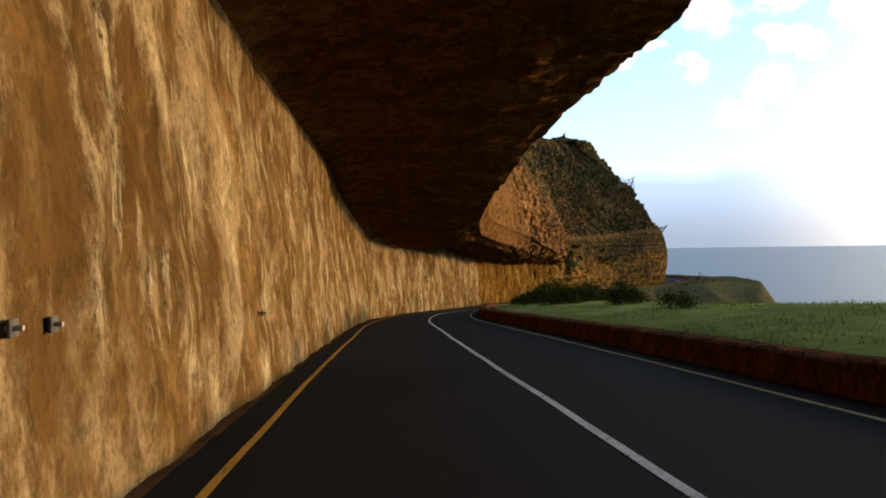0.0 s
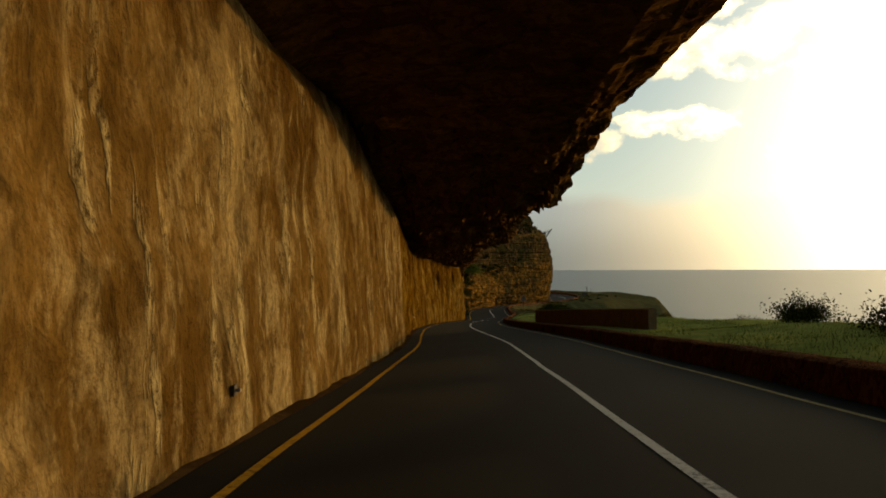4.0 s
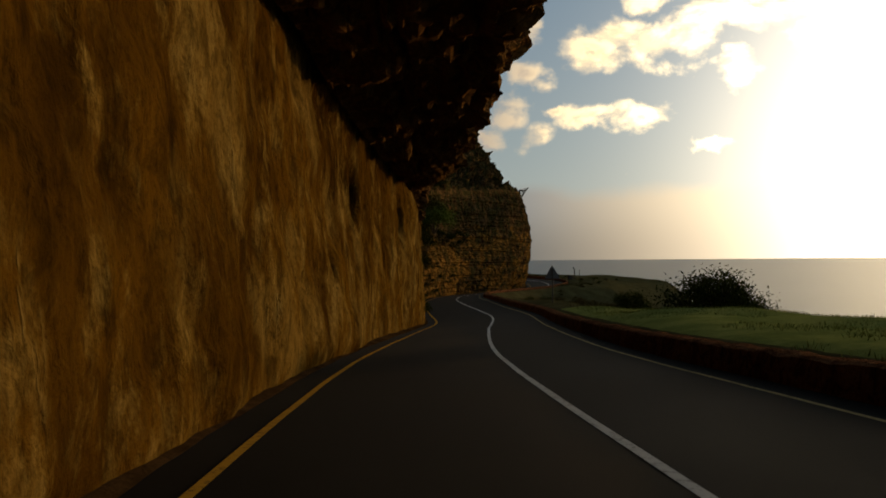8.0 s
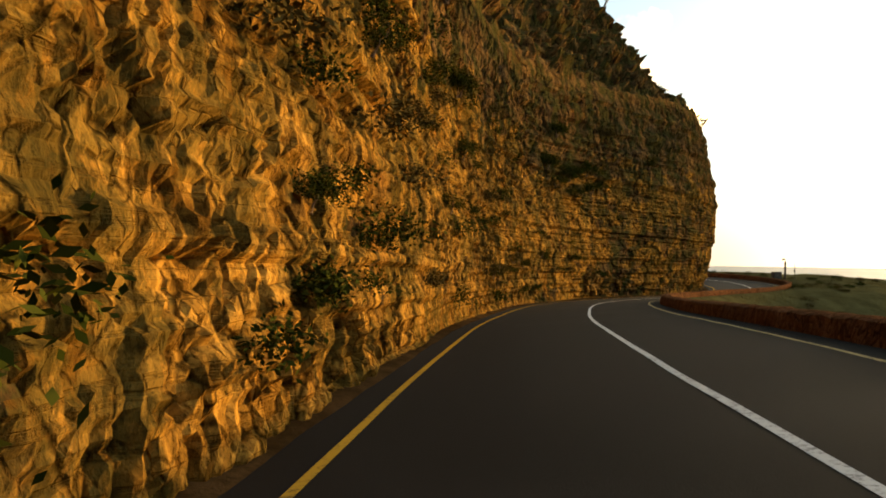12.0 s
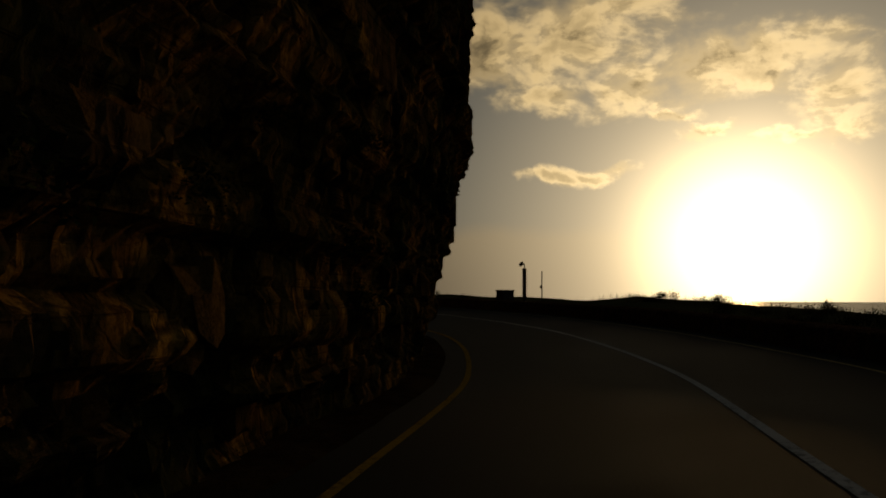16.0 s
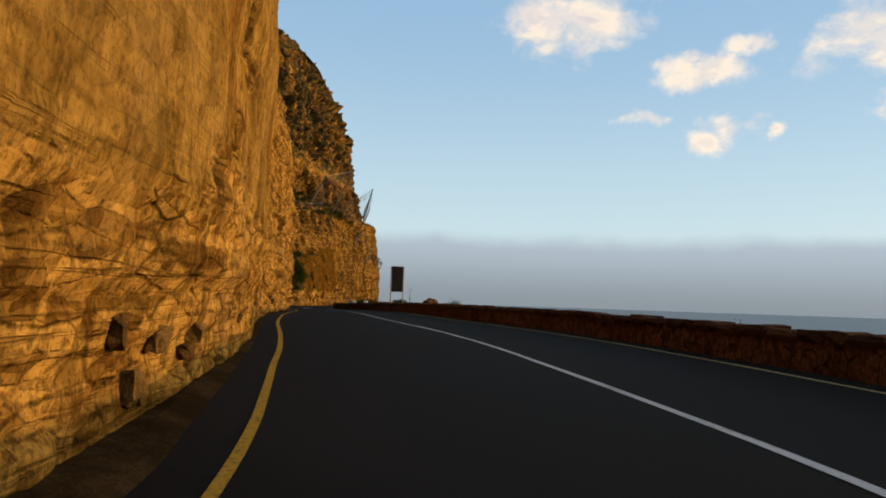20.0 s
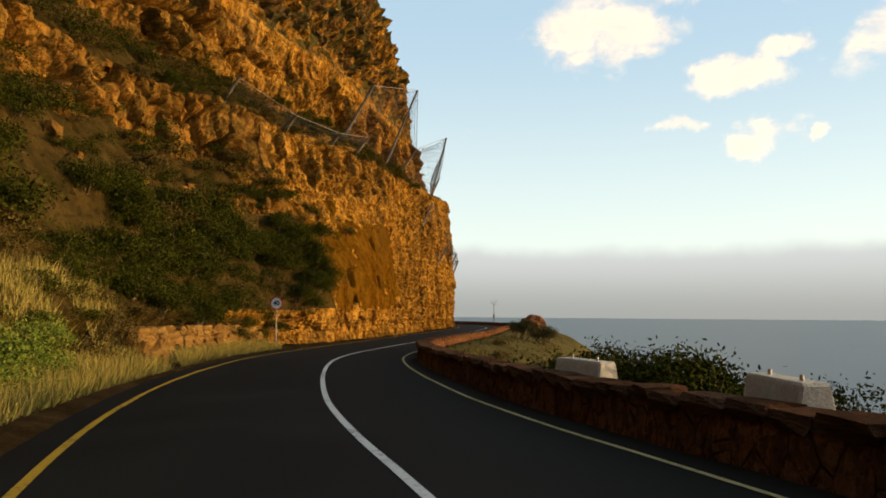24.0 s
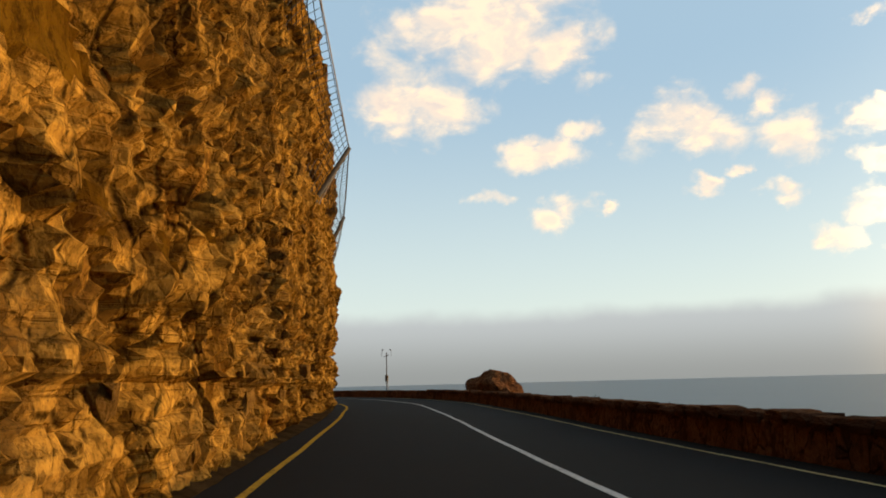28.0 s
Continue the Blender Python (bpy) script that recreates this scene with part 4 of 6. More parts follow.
w_blk = lambda u: ease(u, [(11, 0.7), (13, 1.0)])
cliff("cliff_weathered", 10.95, 14.85, 0.0045, 0, 10, [12, 20, 26, 16, 12, 10, 10, 10, 12, 18], [M_MOSSY, M_HIGH], "weathered layered rock cliff with moss and scrub", w_blk, 0.0, w_amt, None, (0, 1), high_rock, 1.0, False, 0.85, 0.0, 1.5)
cliff("cliff_nose", 14.84, 18.95, 0.0055, 0, 10, [9, 16, 20, 14, 11, 10, 10, 10, 12, 18], [M_MOSSY, M_HIGH], "fractured rock nose at the bend, its shaded side painted in dark patches", w_blk, 0.0, w_amt, None, (0, 1), nose_shade, 1.0, False, 1.15, 0.0, 1.6)
cliff("cliff_weathered_top", 11.0, 18.9, 0.02, 10, 13, [18, 26, 34], M_HIGH, "brown upper cliff with ledges and scrub", 1.0, 0.0, 2.2, None, (1, 0), None, 2.6)
cliff("cliff_golden", 18.9, 23.75, 0.006, 0, 10, [8, 14, 18, 12, 10, 9, 9, 9, 12, 20], [M_LEVEL, M_OCHRE], "sunlit golden sandstone cliff in level beds", lambda u: ease(u, [(19, 0.9), (20, 0.65), (23.0, 0.65), (23.7, 0.9)]), 0.03,
      lambda u: ease(u, [(18.9, 0.42), (19.5, 0.40), (20.5, 0.27), (21.5, 0.27), (22.5, 0.29), (23.7, 0.42)]), hollows([(21.0, 2.6, 0.5, 0.8, 0.5), (20.95, 5.2, 0.3, 0.35, 0.9), (21.15, 6.4, 0.3, 0.4, 0.9), (21.4, 3.4, 0.3, 0.4, 0.8), (20.7, 4.2, 0.25, 0.3, 0.7), (22.9, 3.6, 0.8, 0.6, 1.1), (22.1, 2.2, 0.45, 0.3, 0.5), (22.6, 1.8, 0.5, 0.3, 0.4), (22.3, 5.2, 0.3, 0.6, 0.4)]), (0, 1), golden_slab, 1.0, False, 1.35, 0.86, 2.0)
cliff("cliff_golden_top", 18.9, 23.7, 0.016, 10, 13, [20, 30, 34], [M_HIGH, M_GOLD], "brown upper cliff with ledges and scrub", 1.0, 0.0, 2.2, None, (1, 0), crag, 2.6, False, 1.2, 0.0)
cliff("cliff_recess", 23.7, 27.15, 0.006, 6, 11, [16, 18, 34, 18, 34], [M_BEDS, M_SCRUB], "terraced sandstone beds above the scrub slope", 1.25, 0.0, lambda u: ease(u, [(23.7, 0.9), (25, 0.8), (27.1, 0.7)]), bands, (1, 1), ledges, 1.9, False, 0.7, 0.75)
cliff("cliff_recess_slope", 23.7, 27.15, 0.009, 2, 6, [10, 10, 12, 12], M_SCRUB, "steep scrub slope between the rock beds", 0.5, 0.0, 0.5, None, (1, 1))
cliff("cliff_recess_foot", 23.7, 27.15, 0.006, 0, 2, [8, 14], [M_SCRUB, M_GOLD], "low broken scrubby bank and rock beds at the foot of the recess", 1.0, 0.0, lambda u: ease(u, [(23.7, 0.5), (26.0, 0.8), (27.1, 0.7)]), None, (0, 1),
      lambda u, h: np.clip((u - 26.2) / 0.35, 0, 1), 1.0, False, 1.3, 0.0)
cliff("cliff_recess_top", 23.7, 27.1, 0.016, 11, 13, [34, 34], [M_HIGH, M_GOLD], "brown upper cliff of the recess", 0.6, 0.0, 2.0, bands, (1, 0), crag, 2.6, False, 1.2, 0.0)
cliff("cliff_last", 27.1, 32.6, 0.0062, 0, 11, [10, 18, 17, 13, 13, 13, 13, 12, 15, 16, 20], [M_GOLD, M_SLAB], "sunlit sandstone cliff close beside the road", 1.0, 0.03, lambda u: ease(u, [(27.1, 0.50), (28.4, 0.55), (31, 0.65)]),
      lambda u, off, h: bands(u, off, h) * np.clip((h - 9.0) / 0.8, 0, 1) + hollows([(27.86, 3.9, 0.42, 0.36, 1.3), (27.47, 2.5, 0.35, 0.28, 1.2), (27.42, 3.9, 0.4, 0.5, 0.7), (28.3, 5.4, 0.3, 0.9, 0.9), (28.62, 3.6, 0.6, 0.6, 1.3), (27.9, 6.6, 0.3, 0.5, 0.5), (28.5, 1.4, 0.5, 0.5, 0.4), (29.0, 2.0, 0.4, 0.4, 0.5), (29.3, 4.5, 0.3, 0.6, 0.5)])(u, off, h), (0, 1), last_slab)
cliff("cliff_far", 32.6, U1, 0.02, 0, 11, [4, 5, 6, 6, 6, 6, 6, 6, 8, 9, 10], M_GOLD, "sandstone cliff round the far bend", 1.0, 0.15, 0.5)
cliff("cliff_last_top", 27.1, U1, 0.016, 11, 13, [36, 34], [M_HIGH, M_GOLD], "brown upper cliff with overhanging blocks", 0.6, 0.0, 2.0, bands, (1, 0), crag, 2.4, False, 1.2, 0.0)

# the plateau behind the cliff
pu = np.arange(U0, U1, 0.25)
top = section(pu)[:, 13]
rim = np.stack([top, top + [-12, -1.5], top + [-45, -4], top + [-110, -12], top + [-200, -40]], 1)
rim[:, 1:, 1] += 2.0 * fbm(pu[:, None] * 1.1, rim[:, 1:, 0] * 0.05, 3.0, 3)
sheet("hillside", place(pu[:, None], rim[..., 0], rim[..., 1]), M_HIGH, "rough brown hillside behind the cliff top")

# ---------------------------------------------------------------- road, verge, land and sea
# u, metres right of the driven line: the centre line and the line at the sea side
LINES = [(-3.0, 2.1, 4.6), (0.5, 2.15, 4.75), (1.4, 2.0, 4.5), (2.5, 1.75, 3.9), (3.5, 1.75, 4.1), (4.2, 1.9, 4.25), (8.6, 1.85, 4.35), (9.5, 1.45, 3.9), (10.5, 1.5, 3.65), (11.5, 1.85, 3.65), (12.3, 1.9, 3.9),
         (13.0, 1.95, 4.4), (14.6, 1.85, 4.3), (17.5, 1.75, 4.2), (18.5, 1.8, 4.3), (19.5, 2.9, 5.5), (20.1, 2.85, 5.6), (20.7, 2.5, 5.35), (21.6, 2.65, 5.3), (22.5, 2.2, 4.7), (23.2, 2.35, 5.0),
         (24.4, 2.05, 4.5), (25.6, 1.85, 4.2), (26.3, 1.7, 3.95), (27.6, 2.2, 4.8), (28.1, 2.25, 4.85), (28.8, 1.95, 4.3), (30.0, 1.95, 4.3), (35.0, 1.9, 4.25)]


def soft_row(u, k):
    """Column k of LINES at u, smoothed."""
    u = np.asarray(u, float)
    x = [r[0] for r in LINES]
    y = [r[k] for r in LINES]
    return sum(np.interp(u + d, x, y) for d in (-0.4, -0.2, 0.0, 0.2, 0.4)) / 5


def widen(u):
    return soft_row(u, 2) - 4.25


us = np.arange(U0, U1, 0.05)
offs = -2.35 + np.linspace(0, 1, 12)[None, :] * (7.6 + widen(us)[:, None])
sheet("road", place(us[:, None], offs, 0.012 * fbm(us[:, None] * 6, offs, 0, 2)), M_ASPHALT, "dark grey asphalt road with painted lines", smooth=True)


def stripe(name, u0, u1, off, wide, material, label):
    u = np.arange(u0, u1, 0.04)[:, None]
    o = off(u) + np.array([-wide / 2, wide / 2])[None, :]
    return sheet(name, place(u, o + 0.02 * fbm(u * 4, 3.0, wide * 9, 2), 0.012 * fbm(u * 6, o, 0, 2) + 0.006), material, label, smooth=True)


stripe("edge_line_yellow", U0, U1, lambda u: -1.47 + swing(u), 0.10, M_YELLOW, "worn yellow edge line")
stripe("centre_line", U0, U1, lambda u: soft_row(u, 1), 0.10, M_WHITE, "solid white centre line")
stripe("edge_line_far", U0, U1, lambda u: soft_row(u, 2), 0.07, M_EDGE, "faded pale edge line beside the parapet")
g_off = np.array([-2.6, -2.25, -2.08, -1.98])
g_h = np.array([0.10, 0.07, 0.03, -0.004])
gu = np.arange(U0, U1, 0.03)[:, None]
sheet("gutter", place(gu, g_off[None, :] + swing(gu) + 0.05 * fbm(gu * 9, g_off[None, :], 0, 3), g_h[None, :] + 0.05 * np.maximum(0, fbm(gu * 14, g_off[None, :] * 3, 5, 3)) * (g_off < -1.85)[None, :]), M_DIRT, "strip of dirt and grit at the foot of the cliff")

bu = np.arange(23.55, 27.25, 0.03)[:, None]
bo = np.array([-2.15, -2.5, -3.0, -3.5, -4.0, -4.6, -5.4])[None, :]
bh = np.array([-0.01, 0.03, 0.07, 0.16, 0.28, 0.45, 0.6])[None, :]
sheet("bank", place(bu, bo + swing(bu), bh + 0.10 * fbm(bu * 9, bo * 1.5, 4, 3) * np.clip(-bo - 2.2, 0, 1)), M_SCRUB, "strip of soil and grass between the road and the terrace")

LAND = [
    (-3.0, [(5.0, -0.2), (5.5, 0.30), (7, 0.55), (10, 0.75), (15, 0.5), (24, -0.6), (34, -5), (60, -35), (110, -75)]),
    (4.6, [(5.0, -0.2), (5.5, 0.30), (7, 0.40), (10, 0.55), (15, 0.3), (24, -0.8), (34, -5), (60, -35), (110, -75)]),
    (9.5, [(5.0, -0.2), (5.5, 0.30), (7, 0.45), (10, 0.60), (14, 0.2), (20, -2.5), (30, -9), (56, -38), (100, -75)]),
    (11.4, [(5.0, -0.2), (5.5, 0.25), (7, 0.30), (9, 0.0), (12, -2.0), (18, -7), (28, -16), (50, -42), (90, -75)]),
    (13.5, [(5.0, -0.2), (5.5, 0.10), (7, -0.8), (9, -2.2), (12, -4.5), (16, -8), (22, -14), (30, -26), (42, -60)]),
    (16.2, [(5.0, -0.2), (5.5, 0.10), (7, -0.6), (9, -1.6), (12, -3.5), (16, -7), (22, -13), (30, -26), (42, -60)]),
    (17.3, [(5.0, -0.2), (5.5, 0.20), (7, 0.35), (9, 0.45), (12, 0.1), (17, -1.8), (24, -7), (50, -40), (90, -70)]),
    (18.25, [(5.0, -0.2), (5.5, 0.30), (7, 0.60), (9, 0.75), (12, 0.5), (18, -0.4), (26, -1.5), (54, -40), (100, -70)]),
    (18.85, [(5.0, -0.2), (5.5, 0.20), (7, 0.05), (9, -0.15), (12, -0.3), (18, -0.2), (26, 0.3), (54, -40), (100, -70)]),
    (19.5, [(5.0, -0.2), (5.5, 0.30), (7, 0.35), (9, 0.4), (12, 0.45), (18, 0.4), (26, 0.6), (54, -40), (100, -70)]),
    (20.2, [(5.0, -0.2), (5.5, 0.30), (7, 0.38), (9, 0.4), (12, 0.35), (18, -0.4), (28, -10), (54, -45), (100, -70)]),
    (20.9, [(5.0, -0.2), (5.5, 0.20), (7, 0.05), (9, -0.4), (12, -1.6), (18, -6), (28, -16), (54, -45), (100, -70)]),
    (23.6, [(5.0, -0.2), (5.5, 0.20), (7, 0.05), (9, -0.3), (12, -1.4), (18, -6), (28, -16), (54, -45), (100, -70)]),
    (25.5, [(5.0, -0.2), (5.5, 0.20), (7, 0.00), (9, -0.8), (12, -2.6), (18, -8), (26, -16), (40, -40), (60, -70)]),
    (28.4, [(5.0, -0.2), (5.5, 0.20), (7, -0.1), (9, -0.7), (12, -2.2), (18, -7), (28, -16), (54, -45), (100, -70)]),
    (31.5, [(5.0, -0.2), (5.5, 0.25), (7, 0.2), (9, 0.0), (12, -0.9), (18, -5), (28, -14), (54, -45), (100, -70)]),
    (35.0, [(5.0, -0.2), (5.5, 0.25), (7, 0.0), (9, -0.6), (12, -2.0), (18, -6), (28, -16), (54, -45), (100, -70)]),
]


def land(u, off):
    """Height of the open ground on the sea side, above the road."""
    u, off = np.broadcast_arrays(np.asarray(u, float), np.asarray(off, float))
    lu = np.array([k[0] for k in LAND])
    LP = np.array([k[1] for k in LAND], float)
    i = np.clip(np.searchsorted(lu, u) - 1, 0, len(lu) - 2)
    f = np.clip((u - lu[i]) / (lu[i + 1] - lu[i]), 0, 1)
    f = f * f * (3 - 2 * f)
    P = LP[i] * (1 - f)[..., None, None] + LP[i + 1] * f[..., None, None]
    off = off - widen(u) * np.clip((40 - off) / 30, 0, 1)
    h = np.full(u.shape, 0.0)
    for k in range(P.shape[-2] - 1):
        a, b = P[..., k, :], P[..., k + 1, :]
        w = (off - a[..., 0]) / (b[..., 0] - a[..., 0])
        inside = (w >= 0) & ((w <= 1) | (k == P.shape[-2] - 2))
        h = np.where(inside, a[..., 1] * (1 - w) + b[..., 1] * w, h)
    s = u * 12.6
    rgh = np.clip((off - 5.4) / 3, 0, 1)
    return h + rgh * (0.35 * fbm(s * 0.22, off * 0.22, 9, 4) + np.clip(off - 16, 0, 30) * 0.09 * fbm(s * 0.07, off * 0.07, 2, 4))


lu = np.arange(U0, U1, 0.05)[:, None]
lo = np.concatenate([np.linspace(5.0, 6.0, 5), np.linspace(6.4, 16, 26), np.linspace(17, 40, 26), np.linspace(43, 100, 14)])[None, :]
lo = lo + widen(lu) * np.clip((40 - lo) / 30, 0, 1)
ground = sheet("ground", place(lu, lo, land(lu, lo)), M_LAND, "scrubby headland falling away to the sea", smooth=True)
wu = np.linspace(-6000, 6000, 41)
sheet("water", np.stack(np.broadcast_arrays(wu[:, None], wu[None, :], np.array(-77.0)), -1), M_SEA, "grey sea under haze", smooth=True)

# low parapet of stone along the sea side
def parapet(u0, u1, name, label):
    u = np.arange(u0, u1, 0.03)[:, None]
    sec = np.array([(4.72, -0.1), (4.74, 0.15), (4.76, 0.32), (4.78, 0.46), (4.86, 0.50), (5.05, 0.51), (5.18, 0.48), (5.2, 0.2), (5.2, -0.2)])
    n = fbm(u * 40, sec[None, :, 1] * 3 + sec[None, :, 0] * 2, 4.4, 3)
    low = np.interp(u, [3, 10.5, 12.5, 15, 18], [0.85, 0.75, 0.65, 0.75, 1.0])
    return sheet(name, place(u, widen(u) + sec[None, :, 0] + 0.05 * n, sec[None, :, 1] * low + 0.05 * n * (sec[None, :, 1] > 0.1)), M_PARAPET, label)


parapet(U0, U1, "parapet_wall", "low dark red-brown stone parapet along the sea side")

# ---------------------------------------------------------------- plants
rng = random.Random(11)
nrng = np.random.default_rng(5)


def leaves(name, n_clump, per, size, leaf, squash, material, lean=(0, 0), seed=1):
    """A crown of many small leaves, gathered in uneven clumps."""
    r = np.random.default_rng(seed)
    d = r.normal(size=(n_clump, 3))
    d /= np.linalg.norm(d, axis=1)[:, None]
    d[:, 2] = np.abs(d[:, 2]) * 1.0 - 0.22
    rad = size * r.uniform(0.45, 1.0, (n_clump, 1)) * (1 + 0.25 * np.sin(5 * d[:, :1] + seed))
    c = d * rad * [1, 1, squash] + [0, 0, size * squash * 0.45]
    c[:, :2] += np.array(lean) * c[:, 2:]
    p = np.repeat(c, per, 0) + r.normal(size=(n_clump * per, 3)) * size * [0.16, 0.16, 0.13]
    p[:, 2] = np.maximum(p[:, 2], 0.02)
    n = len(p)
    a = r.normal(size=(n, 3))
    a /= np.linalg.norm(a, axis=1)[:, None]
    b = np.cross(a, r.normal(size=(n, 3)))
    b /= np.linalg.norm(b, axis=1)[:, None]
    L = leaf * r.uniform(0.6, 1.5, (n, 1))
    v = np.stack([p - a * L, p + b * L * 0.45, p + a * L, p - b * L * 0.45], 1).reshape(-1, 3)
    me = bpy.data.meshes.new(name)
    me.from_pydata(v.tolist(), [], np.arange(n * 4).reshape(-1, 4).tolist())
    me.materials.append(material)
    return me


def stems(name, size, n, seed, lean=(0, 0), trunk=0.05, tall=0.9):
    r = random.Random(seed)
    bm = bmesh.new()
    for k in range(n):
        a = r.uniform(0, 6.28)
        p = Vector((0.06 * math.cos(a), 0.06 * math.sin(a), -0.15)) * size
        way = Vector((math.cos(a) * 0.5 + lean[0], math.sin(a) * 0.5 + lean[1], 1.0)).normalized()
        rad = trunk * size
        for j in range(4):
            q = p + way * size * tall * 0.24
            rod(bm, p, q, rad, rad * 0.7, 6)
            if j > 0:
                side = (way + Vector((r.uniform(-1, 1), r.uniform(-1, 1), r.uniform(0, 0.6)))).normalized()
                rod(bm, q, q + side * size * 0.3, rad * 0.5, rad * 0.2, 5)
            p, rad = q, rad * 0.7
            way = (way + Vector((r.uniform(-0.35, 0.35), r.uniform(-0.35, 0.35), 0.1))).normalized()
    me = bpy.data.meshes.new(name)
    bm.to_mesh(me)
    bm.free()
    me.materials.append(M_BARK)
    return me


CROWNS = {
    "green": [leaves("crown_green", 72, 76, 1.0, 0.036, 0.75, M_LEAF, seed=s) for s in (1, 2, 3)],
    "fresh": [leaves("crown_green", 72, 76, 1.0, 0.036, 0.75, M_FRESH, seed=s) for s in (21, 22)],
    "green_s": [leaves("crown_green", 34, 56, 1.0, 0.042, 0.75, M_LEAF, seed=s) for s in (11, 12, 13)],
    "dry_s": [leaves("crown_dry", 32, 40, 1.0, 0.046, 0.55, M_DRY, seed=s) for s in (14, 15, 16)],
    "green_t": [leaves("tuft_green", 20, 34, 1.0, 0.056, 0.75, M_LEAF, seed=s) for s in (31, 32, 33)],
    "dry_t": [leaves("tuft_dry", 20, 32, 1.0, 0.056, 0.55, M_DRY, seed=s) for s in (34, 35, 36)],
    "dry": [leaves("crown_dry", 60, 40, 1.0, 0.054, 0.55, M_DRY, seed=s) for s in (4, 5, 6)],
    "wind": [leaves("crown_wind", 150, 80, 1.0, 0.022, 0.8, M_TREE, (0.25, 0), seed=s) for s in (7, 8)],
}
STEMS = [stems("stems", 1.0, 5, s) for s in (1, 2, 3)]
TWIGS = [stems("stems", 1.0, 2, s) for s in (4, 5, 6)]
TRUNKS = [stems("trunk", 1.0, 3, s, (0.25, 0), 0.07, 1.1) for s in (8, 9)]


def bush(u, off, h, size, kind="green", label="", group="", tall=1.0, name="bush"):
    ob = new(name)
    ob.matrix_world = at(u, off, h, rng.uniform(0, 360)) @ Matrix.Diagonal((size, size * rng.uniform(0.85, 1.15), size * tall, 1))
    tagged(ob, label or {"green": "dense dark green coastal bush", "dry": "low dry brown scrub bush", "wind": "windswept thin-leaved coastal shrub"}[kind], "bush", group)
    c = new("crown", rng.choice(CROWNS[kind + "_s" if size < 0.82 and kind in ("green", "dry") else kind]))
    s = new("trunk" if kind == "wind" else "stem", rng.choice(TRUNKS if kind == "wind" else TWIGS if size < 0.82 else STEMS))
    c.parent = s.parent = ob
    return ob


def scrub(items, label):
    """Small tufts that nobody could count, joined: u, off, h, size, kind."""
    V, mats, F = [], [], 0
    for u, off, h, size, kind in items:
        me = rng.choice(CROWNS[kind + "_t"])
        co = np.empty(len(me.vertices) * 3)
        me.vertices.foreach_get("co", co)
        m = np.array(at(u, off, h, rng.uniform(0, 360)))
        co = co.reshape(-1, 3) * [size, size, size * 0.8]
        V.append(co @ m[:3, :3].T + m[:3, 3])
        mats += [int(kind == "dry")] * (len(co) // 4)
    V = np.concatenate(V)
    me = bpy.data.meshes.new("scrub")
    me.from_pydata(V.tolist(), [], np.arange(len(V)).reshape(-1, 4).tolist())
    me.materials.append(M_LEAF)
    me.materials.append(M_DRY)
    me.polygons.foreach_set("material_index", mats)
    return tagged(new("scrub", me), label, "scrub", "", "stuff")


def face(u, h):
    """How far left of the driven line the cliff stands at u and height h."""
    S = section(u)[0]
    o = S[-1, 0]
    for k in range(13):
        if S[k, 1] <= h <= S[k + 1, 1]:
            f = (h - S[k, 1]) / max(S[k + 1, 1] - S[k, 1], 1e-6)
            return float(S[k, 0] * (1 - f) + S[k + 1, 0] * f)
    return float(o)


def sea_bush(u, off, size, kind="green", tall=1.0, label="", name="bush", sink=0.1):
    return bush(u, off, float(land(u, off)) - sink * size, size, kind, label, "bushes on the verge", tall, name)


# sea side
sea_bush(3.55, 9.2, 1.5, "green", 1.0, "rounded dark green bush on the grass verge")
sea_bush(4.4, 12.5, 0.9, "green", 1.0, "rounded dark green bush on the grass verge")
for u, o, s in ((5.1, 9.6, 1.0), (5.25, 10.8, 1.1), (5.6, 10.2, 0.9), (5.3, 13.5, 1.2), (5.0, 15.5, 0.9), (10.0, 10.2, 1.4), (10.1, 11.6, 1.2), (9.2, 13.2, 0.7), (9.15, 14.5, 0.85), (9.3, 15.7, 0.9), (9.35, 16.9, 0.85)):
    sea_bush(u, o, s, "green", 1.0, "dark green bush on the grass verge")
for u, o, s in ((3.05, 7.0, 0.7), (3.2, 8.2, 0.9), (3.35, 7.3, 0.8), (3.5, 8.0, 0.9), (3.65, 7.2, 0.7), (3.75, 8.4, 0.9), (3.3, 9.6, 1.0), (3.75, 10.2, 1.0), (3.95, 9.2, 0.8), (3.1, 10.4, 1.0), (2.75, 8.8, 0.9), (4.6, 14.0, 0.8), (5.0, 15.0, 0.9)):
    sea_bush(u, o, s)
